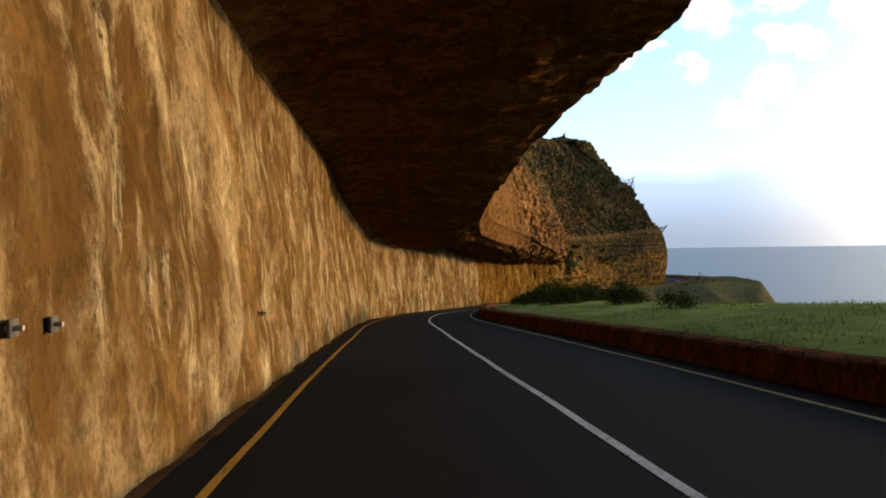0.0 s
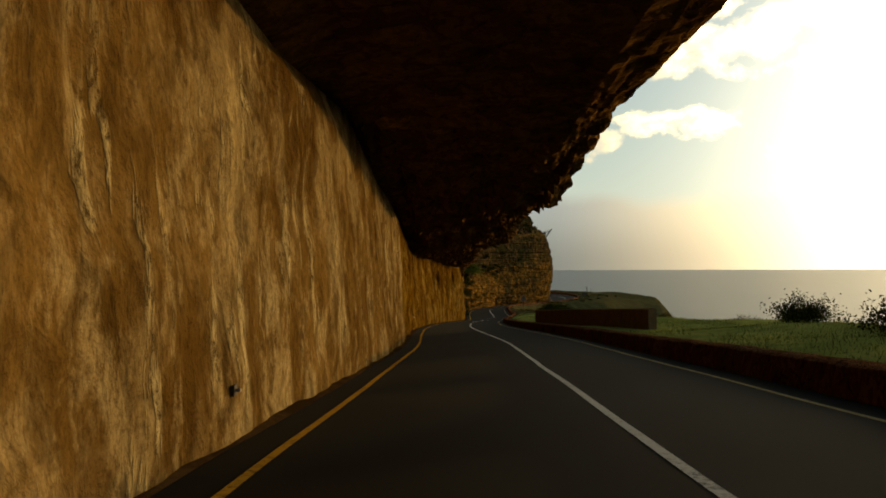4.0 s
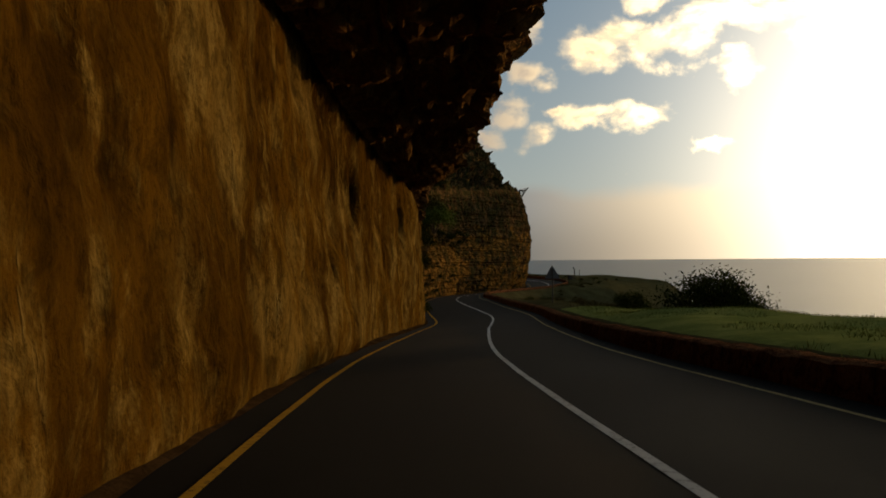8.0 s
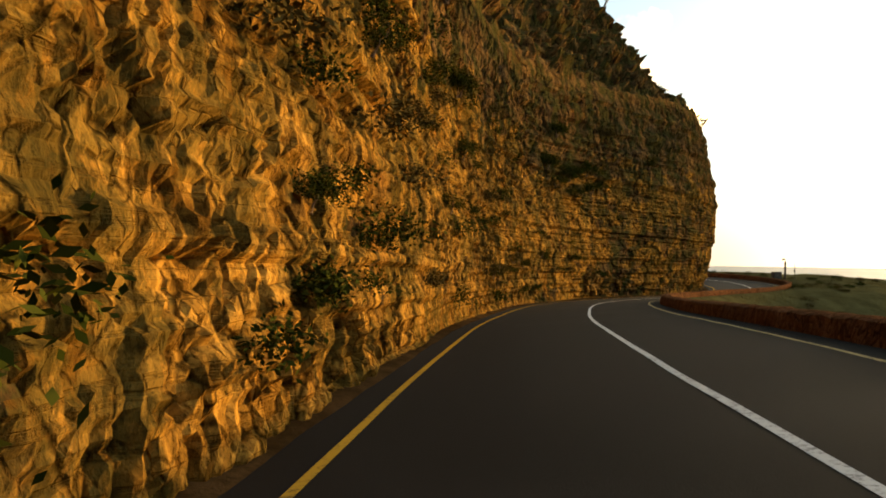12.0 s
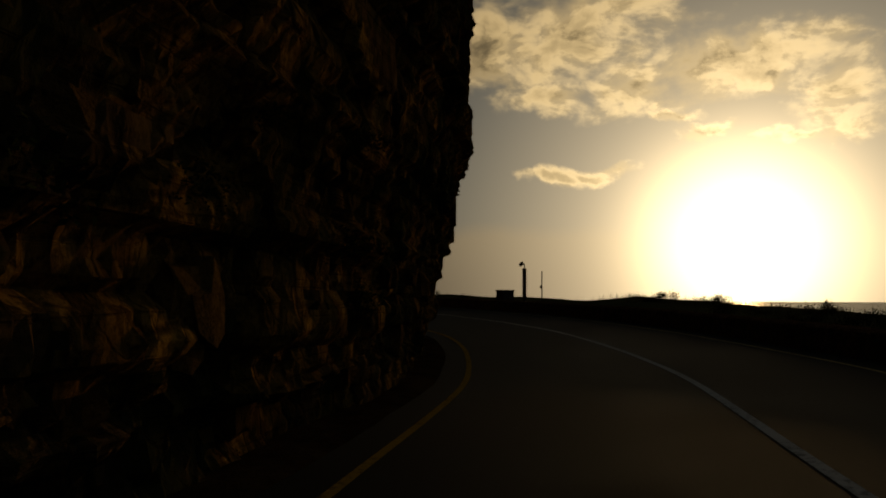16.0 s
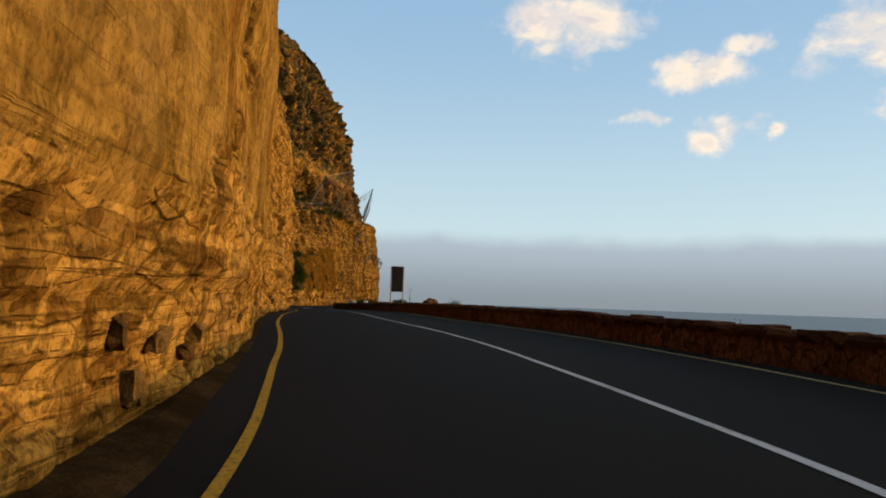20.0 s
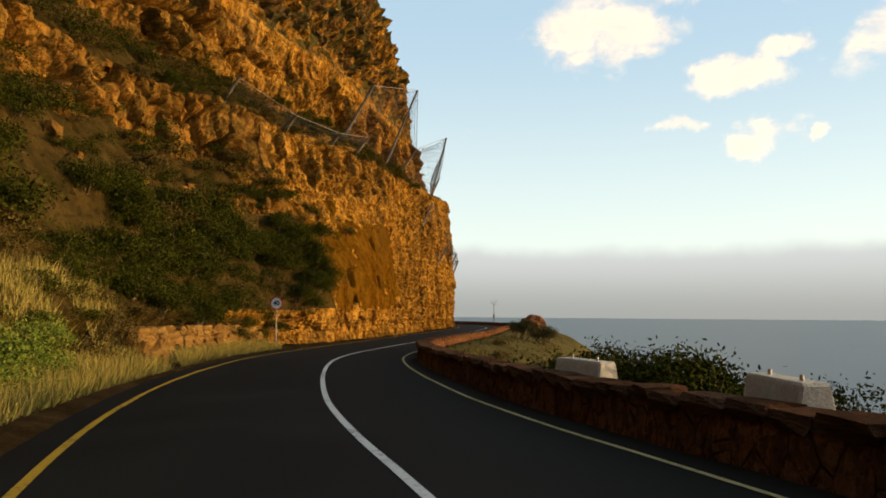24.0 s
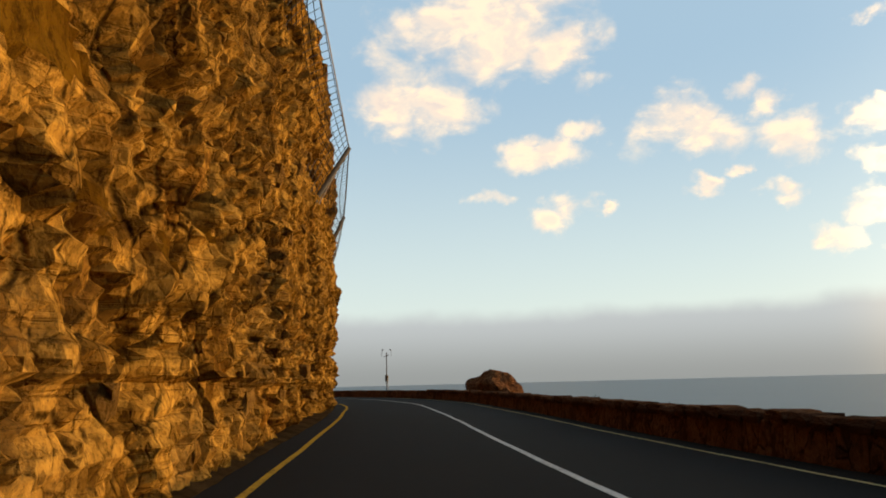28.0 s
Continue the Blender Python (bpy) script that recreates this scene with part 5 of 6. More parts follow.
for u, o, s, k in ((1.6, 8.4, 0.7, "green"), (2.2, 9.5, 1.0, "green"), (2.7, 7.6, 0.6, "green"), (2.9, 10.2, 1.1, "green"), (3.2, 7.4, 0.6, "dry"), (1.1, 12.5, 0.8, "dry"), (6.3, 15.0, 0.9, "dry"),
                   (6.9, 16.5, 1.0, "dry"), (7.3, 13.5, 0.7, "dry"), (7.6, 18.0, 1.0, "green"), (8.2, 14.5, 0.8, "dry"), (8.8, 15.5, 1.0, "green"), (9.9, 9.3, 1.5, "green"), (10.15, 10.6, 1.4, "green"),
                   (10.6, 8.2, 0.9, "green"), (10.9, 9.5, 1.0, "green"), (11.2, 8.8, 0.8, "dry"), (11.5, 8.0, 0.7, "dry"), (11.0, 11.5, 1.0, "green"), (12.3, 7.6, 0.6, "dry"),
                   (13.1, 7.0, 0.5, "dry"), (16.6, 8.5, 0.39, "dry"), (17.2, 9.0, 0.39, "dry"), (17.7, 10.5, 0.44, "green"), (18.2, 12.0, 0.50, "dry"), (18.6, 11.0, 0.39, "wind"), (18.9, 13.0, 0.50, "green"),
                   (19.1, 12.0, 0.44, "dry"), (19.3, 10.8, 0.39, "green"), (18.4, 14.5, 0.50, "dry"), (19.6, 9.6, 0.33, "dry"), (20.6, 8.2, 0.5, "dry"), (21.0, 8.6, 0.6, "green"), (21.2, 8.9, 0.6, "green"),
                   (21.5, 8.4, 0.5, "dry"), (23.3, 8.4, 0.9, "green"), (23.55, 8.9, 1.0, "green"), (23.75, 9.4, 0.9, "green"), (24.6, 7.8, 0.8, "green"), (25.3, 7.6, 0.4, "dry"),
                   (24.0, 8.0, 0.7, "dry"), (26.4, 7.6, 0.6, "dry"), (27.0, 7.2, 0.5, "dry"), (29.6, 8.0, 0.5, "dry"), (30.2, 8.4, 0.6, "dry"), (31.9, 8.0, 0.5, "dry"), (32.4, 7.4, 0.4, "dry")):
    sea_bush(u, o, s, k)
def wind_tree(u, off, wide, tall, seed):
    """A low tree combed by the wind: forked limbs that lean inland, flat tufts of leaves at their ends."""
    r = random.Random(seed)
    ob = hub("tree", at(u, off, float(land(u, off)) - 0.15), "wide windswept tree with thin bare limbs beyond the parapet", "tree")
    wood, ends = bmesh.new(), []

    def limb(p, way, length, rad, depth):
        q = p + way * length
        rod(wood, p, q, rad, rad * 0.7, 6)
        if depth == 0:
            ends.append(q)
            return
        for k in range(2 if depth < 3 else 3):
            side = Vector((r.uniform(-1, 1) * wide * 0.5, r.uniform(-1, 1) * wide * 0.5, r.uniform(0.0, 0.7) * tall))
            limb(q, (way * 0.7 + side * 0.8 + Vector((0.1, 0, 0.05))).normalized(), length * r.uniform(0.62, 0.85), rad * 0.62, depth - 1)
        if depth < 3:
            ends.append(q)

    for k in range(4):
        a = r.uniform(0, 6.28)
        limb(Vector((0.02 * k, 0.015, -0.3)), Vector((math.cos(a) * 0.6 * wide, math.sin(a) * 0.6 * wide, 0.8 * tall)).normalized(), 0.62, 0.055, 4)
    part("trunk", wood, M_BARK, ob)
    g = np.random.default_rng(seed)
    c = np.array([tuple(e) for e in ends])
    p = np.repeat(c, 46, 0) + g.normal(size=(len(c) * 46, 3)) * [0.15, 0.15, 0.065]
    a = g.normal(size=p.shape)
    a /= np.linalg.norm(a, axis=1)[:, None]
    b = np.cross(a, g.normal(size=p.shape))
    b /= np.linalg.norm(b, axis=1)[:, None]
    L = 0.034 * g.uniform(0.6, 1.5, (len(p), 1))
    v = np.stack([p - a * L, p + b * L * 0.4, p + a * L, p - b * L * 0.4], 1).reshape(-1, 3)
    me = bpy.data.meshes.new("crown")
    me.from_pydata(v.tolist(), [], np.arange(len(v)).reshape(-1, 4).tolist())
    me.materials.append(M_TREE)
    new("crown", me).parent = ob


wind_tree(28.12, 7.6, 1.2, 1.05, 3)
wind_tree(28.3, 9.2, 1.4, 1.15, 8)

few = []
for n in range(90):
    u, o = rng.choice([rng.uniform(23.2, 25.4), rng.uniform(19.0, 20.3), rng.uniform(16.4, 19.0), rng.uniform(10.6, 13.0)]), rng.uniform(6.0, 10.5)
    s = rng.uniform(0.3, 0.7)
    few.append((u, o, float(land(u, o)) - 0.08, s, rng.choice(["dry", "dry", "green"])))
scrub(few, "low dry scrub along the verge behind the parapet")

for u, o, s in ((24.62, 6.4, 0.8), (24.75, 7.2, 1.0), (24.85, 6.3, 0.85), (24.98, 7.4, 1.0), (25.05, 6.3, 0.75), (25.12, 8.3, 0.9), (24.9, 8.6, 1.1)):
    sea_bush(u, o, s, "green", 1.0, "dense dark bush crowding the parapet")

# on the cliff
CLIFFSIDE = [(25.9, 3.6, 1.5), (25.5, 4.2, 1.8), (26.2, 3.4, 1.5), (26.45, 4.6, 1.6), (26.1, 5.4, 1.6), (26.75, 4.2, 1.3), (26.6, 5.8, 1.4), (26.95, 5.6, 1.1), (26.8, 2.6, 1.0), (26.9, 3.4, 1.0), (25.2, 3.6, 1.6),
             (24.9, 3.2, 1.4), (24.6, 4.6, 1.5), (24.3, 3.2, 1.3), (24.2, 6.0, 1.2), (25.0, 5.8, 1.5), (25.6, 6.2, 1.4), (27.2, 6.4, 1.0), (26.0, 2.4, 0.9), (25.4, 2.2, 0.8), (24.7, 1.8, 0.9), (24.0, 4.6, 1.2),
             (23.95, 7.0, 1.1)]
for u, h, s in CLIFFSIDE:
    bush(u, face(u, h) + 0.1 * s, h - 0.25 * s, s * 0.85, "green", "large dark green bush on the rock terrace", "bushes on the cliff")
more = random.Random(21)
for u, h, s in ((26.25, 3.1, 0.825), (26.35, 3.9, 0.975), (26.55, 4.3, 0.975), (26.7, 4.8, 1.2), (26.85, 4.6, 1.1), (27.0, 3.2, 0.85), (27.03, 4.4, 0.9), (26.2, 4.2, 1.4), (26.45, 5.2, 1.3), (26.95, 6.4, 1.0)):
    bush(u, face(u, h) - 0.05 * s, h - 0.25 * s, s, "green", "", "bushes on the cliff")
for n in range(34):
    u, h = more.uniform(25.9, 27.05), more.uniform(1.3, 6.5)
    s = more.uniform(0.6, 1.1)
    back = (0.85 if 26.36 < u < 26.68 and h < 3.2 else 0.45) * s if h < 4.5 and 26.2 < u < 26.9 else -0.05 * s
    bush(u, face(u, h) - back, h - 0.25 * s, s, "green", "", "bushes on the cliff")
for n in range(60):
    u, h = more.uniform(23.9, 27.0), more.uniform(2.2, 6.8)
    if u > 26.9 and h < 4.2:
        continue
    s = more.uniform(0.7, 1.35)
    if h < 4.0 and 26.2 < u:
        s *= 0.6
    bush(u, face(u, h) + (-0.85 if h < 3.2 and 26.36 < u < 26.68 else -0.2 if h < 4.2 and 26.1 < u < 26.65 else 0.12) * s, h - 0.3 * s, s, "dry" if more.random() < 0.25 else "green", "", "bushes on the cliff")
bush(11.7, -1.3, 6.0, 1.35, "fresh", "dense bright green bush hanging from the cliff", "bushes on the cliff", 1.4)
bush(11.55, -1.9, 4.6, 0.8, "green", "dense green bush hanging from the cliff", "bushes on the cliff", 1.3)
for u, h, s, k in ((11.15, 8.0, 1.2, "green"), (11.4, 7.2, 1.1, "green"), (11.7, 6.0, 0.9, "green"), (11.95, 8.6, 1.2, "green"), (12.3, 7.4, 1.0, "green"), (12.7, 9.5, 1.1, "green"), (13.2, 11.0, 1.1, "green"),
                   (13.9, 11.5, 1.0, "dry"), (11.3, 2.2, 0.5, "dry"), (11.6, 3.4, 0.6, "green"), (12.0, 1.6, 0.5, "green"), (12.2, 4.4, 0.6, "dry"), (12.6, 2.4, 0.5, "green"), (12.9, 5.4, 0.6, "green"),
                   (13.3, 1.4, 0.5, "dry"), (13.6, 3.6, 0.6, "green"), (13.9, 5.8, 0.7, "green"), (14.2, 2.2, 0.5, "dry"), (14.4, 1.2, 0.45, "dry"), (14.7, 2.4, 0.6, "dry"), (14.9, 0.8, 0.4, "green"),
                   (15.1, 2.8, 0.6, "green"), (15.3, 1.9, 0.5, "green"), (15.5, 2.6, 0.55, "green"), (15.8, 1.6, 0.5, "green"), (14.0, 8.5, 0.9, "green"), (14.6, 9.5, 0.8, "dry"), (15.28, 8.3, 0.9, "green"), (15.36, 7.3, 0.75, "green"), (15.5, 7.9, 0.95, "green"), (15.55, 6.9, 0.7, "green"), (15.72, 7.3, 0.8, "green"), (15.68, 8.5, 0.9, "green"), (15.85, 7.7, 0.6, "green"), (14.38, 1.9, 0.55, "dry"), (14.33, 1.6, 0.5, "green"), (15.14, 2.5, 0.5, "green"), (14.86, 2.1, 0.45, "green"), (15.4, 10.5, 0.9, "green"),
                   (15.9, 11.5, 0.9, "dry"), (16.4, 10.0, 0.7, "green"), (16.8, 13.0, 0.8, "dry"), (17.0, 17.4, 0.9, "dry"), (17.5, 18.6, 0.9, "green"), (18.0, 18.2, 0.8, "dry"), (17.6, 20.5, 1.0, "green"),
                   (24.4, 14.0, 1.2, "dry"), (24.8, 13.4, 1.0, "green"), (25.3, 14.2, 1.1, "dry"), (25.8, 13.6, 1.1, "green"), (26.3, 14.2, 1.1, "dry"), (26.7, 13.4, 1.0, "green"), (27.2, 14.0, 0.9, "dry"),
                   (27.7, 14.2, 0.9, "dry"), (28.2, 14.4, 0.8, "green"), (28.8, 14.8, 0.8, "dry"), (29.4, 14.8, 0.7, "dry"), (24.6, 9.8, 1.0, "green"), (25.2, 9.4, 1.0, "dry"), (25.9, 8.6, 1.1, "green"),
                   (26.4, 8.2, 1.0, "dry"), (26.9, 8.0, 0.9, "green"), (27.3, 7.8, 0.8, "green"), (27.6, 7.0, 0.7, "dry"), (24.3, 21.0, 1.2, "green"), (25.2, 22.0, 1.2, "dry"), (23.9, 17.0, 1.2, "green"),
                   (22.8, 20.0, 1.2, "green"), (21.8, 21.0, 1.1, "dry"), (23.3, 22.5, 1.3, "green"), (22.3, 24.0, 1.2, "dry")):
    bush(u, face(u, h) + 0.05 * s, h - 0.2 * s, s, k, "", "bushes on the cliff")


for u, o, h, s in ((25.5, -3.5, 0.1, 0.7), (25.58, -3.9, 0.7, 0.8), (25.42, -3.9, 0.4, 0.7), (25.62, -4.1, 1.1, 0.7), (25.3, -4.1, 0.6, 0.7)):
    bush(u, o, h, s, "dry", "scrubby mound of grass and twigs at the end of the wall", "bushes on the cliff")
for u, o, h, s in ((24.95, -3.5, 0.1, 0.9), (25.08, -3.9, 0.5, 1.0), (25.2, -3.6, 0.1, 0.85), (24.8, -4.1, 0.5, 1.0), (25.3, -4.2, 0.7, 0.9)):
    bush(u, o, h, s, "fresh", "bright green leafy bush on the roadside bank", "bushes on the cliff", 0.8)
for u, o, h, s in ((26.38, -3.45, 0.9, 0.6), (26.46, -3.2, 0.1, 0.5), (26.52, -3.45, 0.5, 0.55), (26.46, -3.6, 1.1, 0.55), (26.64, -3.4, 0.9, 0.5), (26.7, -3.3, 0.8, 0.5), (26.34, -3.3, 0.4, 0.65)):
    bush(u, o, h, s, "green", "dark green bush spilling over the end of the wall", "bushes on the cliff")
few = []
for n in range(40):
    u = more.uniform(24.2, 26.6)
    few.append((u, -3.75 - 0.55 * max(0, 25.7 - u) - more.uniform(0.0, 0.7), 1.15 + more.uniform(-0.1, 0.3), more.uniform(0.25, 0.55), more.choice(["dry", "dry", "green"])))
scrub(few, "small scrub along the top of the terrace wall")
few = []
for n in range(150):
    u, h = more.uniform(11.0, 16.6), more.uniform(0.5, 9.5)
    if u < 12.6 and n % 2:
        h *= 0.6
    s = more.uniform(0.3, 0.75) * (1.25 if u < 14.6 else 0.7)
    few.append((u, face(u, h) + 0.02 * s, h - 0.25 * s, s, more.choice(["dry", "green", "green"])))
scrub(few, "scrubby tufts growing from the cracks of the weathered cliff")
few = []
for n in range(90):
    u, h = more.uniform(24.0, 27.2), more.choice([9.4, 9.8, 10.2, 12.8, 13.4, 14.2, 15.0, 17.0]) + more.uniform(-0.3, 0.3)
    few.append((u, face(u, h) + 0.3, h, more.uniform(0.5, 0.9), more.choice(["dry", "dry", "green"])))
for n in range(90):
    u, h = more.uniform(25.4, 27.02), more.uniform(1.5, 3.6)
    few.append((u, face(u, h) - (0.45 if 26.35 < u < 26.7 else -0.05), h - 0.1, more.uniform(0.35, 0.7), more.choice(["dry", "green"])))
for n in range(330):
    u, h = more.uniform(24.0, 29.0), more.uniform(13.0, 16.0)
    few.append((u, face(u, h) + 0.15, h - 0.15, more.uniform(0.45, 0.95), more.choice(["dry", "green", "green"])))
for n in range(130):
    u, h = more.uniform(24.0, 27.2), more.uniform(6.6, 9.8)
    few.append((u, face(u, h) + 0.12, h - 0.15, more.uniform(0.5, 1.0), more.choice(["dry", "green", "green"])))
scrub(few, "low scrub along the rock ledges and slope of the recess")

# grass on the verge and at the foot of the terrace wall
def grass(name, count, u0, u1, o0, o1, tall, material, label, height, bare=-0.12):
    u = nrng.uniform(u0, u1, count)
    o = nrng.uniform(o0, o1, count)
    keep = fbm(u * 3.2, o * 0.35, 6, 3) > bare
    u, o = u[keep], o[keep]
    p = place(u, o, height(u, o))
    n = len(u)
    a = nrng.uniform(0, 6.28, n)
    L = tall * nrng.uniform(0.5, 1.3, (n, 1))
    side = np.stack([np.cos(a), np.sin(a), 0 * a], -1) * 0.010 * nrng.uniform(0.7, 1.6, (n, 1))
    tip = p + np.concatenate([nrng.normal(size=(n, 2)) * 0.35 * L, L], 1)
    v = np.stack([p - side, p + side, tip], 1).reshape(-1, 3)
    me = bpy.data.meshes.new(name)
    me.from_pydata(v.tolist(), [], np.arange(n * 3).reshape(-1, 3).tolist())
    me.materials.append(material)
    return tagged(new(name, me), label, "grass", "", "stuff")


sea_h = lambda u, o: land(u, o) - 0.02
grass("grass", 110000, 0.0, 10.6, 5.5, 15.0, 0.11, M_GRASS, "bright green grass on the verge", sea_h)
grass("grass", 9000, 10.6, 20.5, 5.5, 13.0, 0.28, M_DRY, "dry grass on the headland", sea_h)
grass("grass", 9000, 20.5, 33.0, 5.4, 10.5, 0.26, M_DRY, "dry grass behind the parapet", sea_h)
grass("grass", 14000, 23.9, 27.2, -7.6, -4.6, 0.5, M_DRY, "dry scrub grass on the slope", lambda u, o: np.interp(-o, [4.4, 5.6, 6.6, 7.4, 8.0], [1.7, 2.75, 3.75, 4.95, 6.3]))
grass("grass", 26000, 24.0, 26.5, -3.6, -2.15, 0.42, M_STRAW, "grass tufts at the foot of the terrace wall", lambda u, o: np.interp(-o, [2.15, 2.5, 3.0, 3.6], [0.0, 0.03, 0.07, 0.17]), -0.45)
grass("grass", 16000, 24.0, 25.75, -5.4, -3.2, 0.42, M_STRAW, "rough grass bank beside the terrace wall", lambda u, o: np.interp(-o, [3.0, 3.9, 4.1, 4.7, 5.7], [0.1, 0.35, 0.75, 1.95, 2.95]), -0.45)
tu = np.arange(U0, 10.8, 0.06)[:, None]
to = np.linspace(5.45, 22, 40)[None, :] + widen(tu)
sheet("turf", place(tu, to, land(tu, to) + 0.02), M_TURF, "grass turf of the verge", smooth=True)

# ---------------------------------------------------------------- road signs and posts
def disc(bm, r, thick, m, seg=32):
    bmesh.ops.create_cone(bm, cap_ends=True, segments=seg, radius1=r, radius2=r, depth=thick, matrix=m)


def text_mesh(body, size, material, name):
    c = bpy.data.curves.new(name, "FONT")
    c.body, c.size, c.align_x, c.align_y, c.extrude, c.offset = body, size, "CENTER", "CENTER", 0.002, 0.012
    tmp = bpy.data.objects.new(name, c)
    scene.collection.objects.link(tmp)
    bpy.context.view_layer.update()
    me = bpy.data.meshes.new_from_object(tmp.evaluated_get(bpy.context.evaluated_depsgraph_get()))
    bpy.data.objects.remove(tmp)
    me.materials.clear()
    me.materials.append(material)
    return new(name, me)


def speed_sign(u, off):
    ob = hub("speed_sign", at(u, off, 0.05), "round white speed limit sign with red rim on steel post", "road sign")
    X = pose(0, 0, 0, 90, 0, 0)
    bm = bmesh.new()
    rod(bm, (0, 0.03, -0.2), (0, 0.03, 2.31), 0.03, None, 12)
    part("post", bm, M_STEEL, ob)
    z = 2.06
    bm = bmesh.new()
    disc(bm, 0.30, 0.006, pose(0, -0.005, z, 90))
    part("rim", bm, M_SIGNRED, ob, "red rim")
    bm = bmesh.new()
    disc(bm, 0.245, 0.006, pose(0, -0.010, z, 90))
    face_plate = part("plate", bm, M_SIGNWHITE, ob, "white face")
    n = text_mesh("40", 0.30, M_SIGNBLACK, "number")
    n.parent = face_plate
    n.matrix_world = ob.matrix_world @ pose(0, -0.016, z, 90)
    for zz in (z - 0.16, z + 0.16):
        bm = bmesh.new()
        box(bm, 0.11, 0.04, 0.03, pose(0, 0.012, zz), 0.004)
        part("bracket", bm, M_STEEL, ob)
    return ob


speed_sign(26.54, -2.7)


def warning_sign(u, off, h):
    ob = hub("warning_sign", at(u, off, h, 6), "triangular warning sign seen from its dark back", "road sign")
    bm = bmesh.new()
    rod(bm, (0, 0, -0.3), (0, 0, 2.25), 0.04, None, 12)
    part("post", bm, M_DARKSTEEL, ob)
    bm = bmesh.new()
    disc(bm, 0.58, 0.012, pose(0, 0.05, 1.95, 90, 0, 0), 3)
    bmesh.ops.bevel(bm, geom=[e for e in bm.edges if abs((e.verts[0].co - e.verts[1].co).length - 0.012) < 0.004], offset=0.05, segments=3, affect="EDGES")
    part("plate", bm, M_SIGNBACK, ob, "dark grey back of the plate")
    for zz in (1.92, 2.16):
        bm = bmesh.new()
        box(bm, 0.30, 0.03, 0.03, pose(0, 0.03, zz), 0.004)
        part("bracket", bm, M_DARKSTEEL, ob)


warning_sign(11.3, 5.75, 0.12)


def cabinet(u, off):
    ob = hub("roadside_cabinet", at(u, off, float(land(u, off)) - 0.1, 8), "dark metal equipment cabinet on a plinth", "cabinet")
    for nm, mat, dims, mm, bv in (("plinth", M_CONCRETE, (1.10, 0.62, 0.14), pose(0, 0, 0.07), 0.01), ("body", M_DARKSTEEL, (1.0, 0.5, 0.84), pose(0, 0, 0.56), 0.015), ("lid", M_DARKSTEEL, (1.06, 0.56, 0.05), pose(0, 0, 1.005), 0.012)):
        bm = bmesh.new()
        box(bm, *dims, mm, bv)
        part(nm, bm, mat, ob)
    for x in (-0.24, 0.24):
        bm = bmesh.new()
        box(bm, 0.45, 0.02, 0.74, pose(x, -0.262, 0.56), 0.005)
        d = part("door", bm, M_DARKSTEEL, ob)
        bm = bmesh.new()
        box(bm, 0.02, 0.03, 0.12, pose(x * 0.3, -0.285, 0.58), 0.004)
        part("handle", bm, M_STEEL, d)


cabinet(18.95, 8.45)


def camera_post(u, off):
    ob = hub("surveillance_post", at(u, off, float(land(u, off)) - 0.15), "thick dark steel post with a hooked instrument head", "post")
    bm = bmesh.new()
    box(bm, 0.17, 0.17, 2.35, pose(0, 0, 1.17), 0.01)
    part("pole", bm, M_DARKSTEEL, ob)
    bm = bmesh.new()
    rod(bm, (0, 0, 2.3), (0, 0, 2.55), 0.03)
    rod(bm, (0, 0, 2.55), (-0.16, 0, 2.72), 0.025)
    rod(bm, (-0.16, 0, 2.72), (-0.26, 0, 2.66), 0.025)
    part("arm", bm, M_DARKSTEEL, ob)
    bm = bmesh.new()
    bmesh.ops.create_uvsphere(bm, u_segments=14, v_segments=9, radius=0.10, matrix=pose(-0.27, 0, 2.55))
    part("dome", bm, M_SIGNBLACK, ob, "dark dome", True)
    bm = bmesh.new()
    box(bm, 0.14, 0.10, 0.14, pose(-0.12, 0, 2.60), 0.01)
    part("housing", bm, M_DARKSTEEL, ob)
    bm = bmesh.new()
    box(bm, 0.34, 0.34, 0.06, pose(0, 0, 0.02), 0.01)
    part("base_plate", bm, M_CONCRETE, ob)


camera_post(18.87, 8.75)
ob = hub("aerial_mast", at(18.84, 9.6, float(land(18.84, 9.6)) - 0.1), "thin steel aerial rod beside the cabinet", "post")
bm = bmesh.new()
rod(bm, (0, 0, -0.1), (0, 0, 2.25), 0.035, 0.028, 10)
part("rod", bm, M_DARKSTEEL, ob)
bm = bmesh.new()
box(bm, 0.13, 0.09, 0.18, pose(-0.05, 0, 1.35), 0.01)
part("junction_box", bm, M_DARKSTEEL, ob)


def road_board(u, off):
    ob = hub("information_board", at(u, off, float(land(u, off)) - 0.05, 0), "tall information board seen from its dark back on two posts", "road sign")
    for x in (-0.44, 0.44):
        bm = bmesh.new()
        rod(bm, (x, 0, -0.3), (x, 0, 3.1), 0.045, None, 12)
        part("post", bm, M_STEEL, ob)
    bm = bmesh.new()
    box(bm, 0.80, 0.05, 1.80, pose(0, -0.02, 2.2), 0.006)
    p = part("panel", bm, M_BOARDBACK, ob)
    for z in (1.5, 2.2, 2.9):
        bm = bmesh.new()
        box(bm, 0.78, 0.03, 0.05, pose(0, -0.055, z), 0.004)
        part("rail", bm, M_BOARDBACK, p)


road_board(23.95, 6.6)


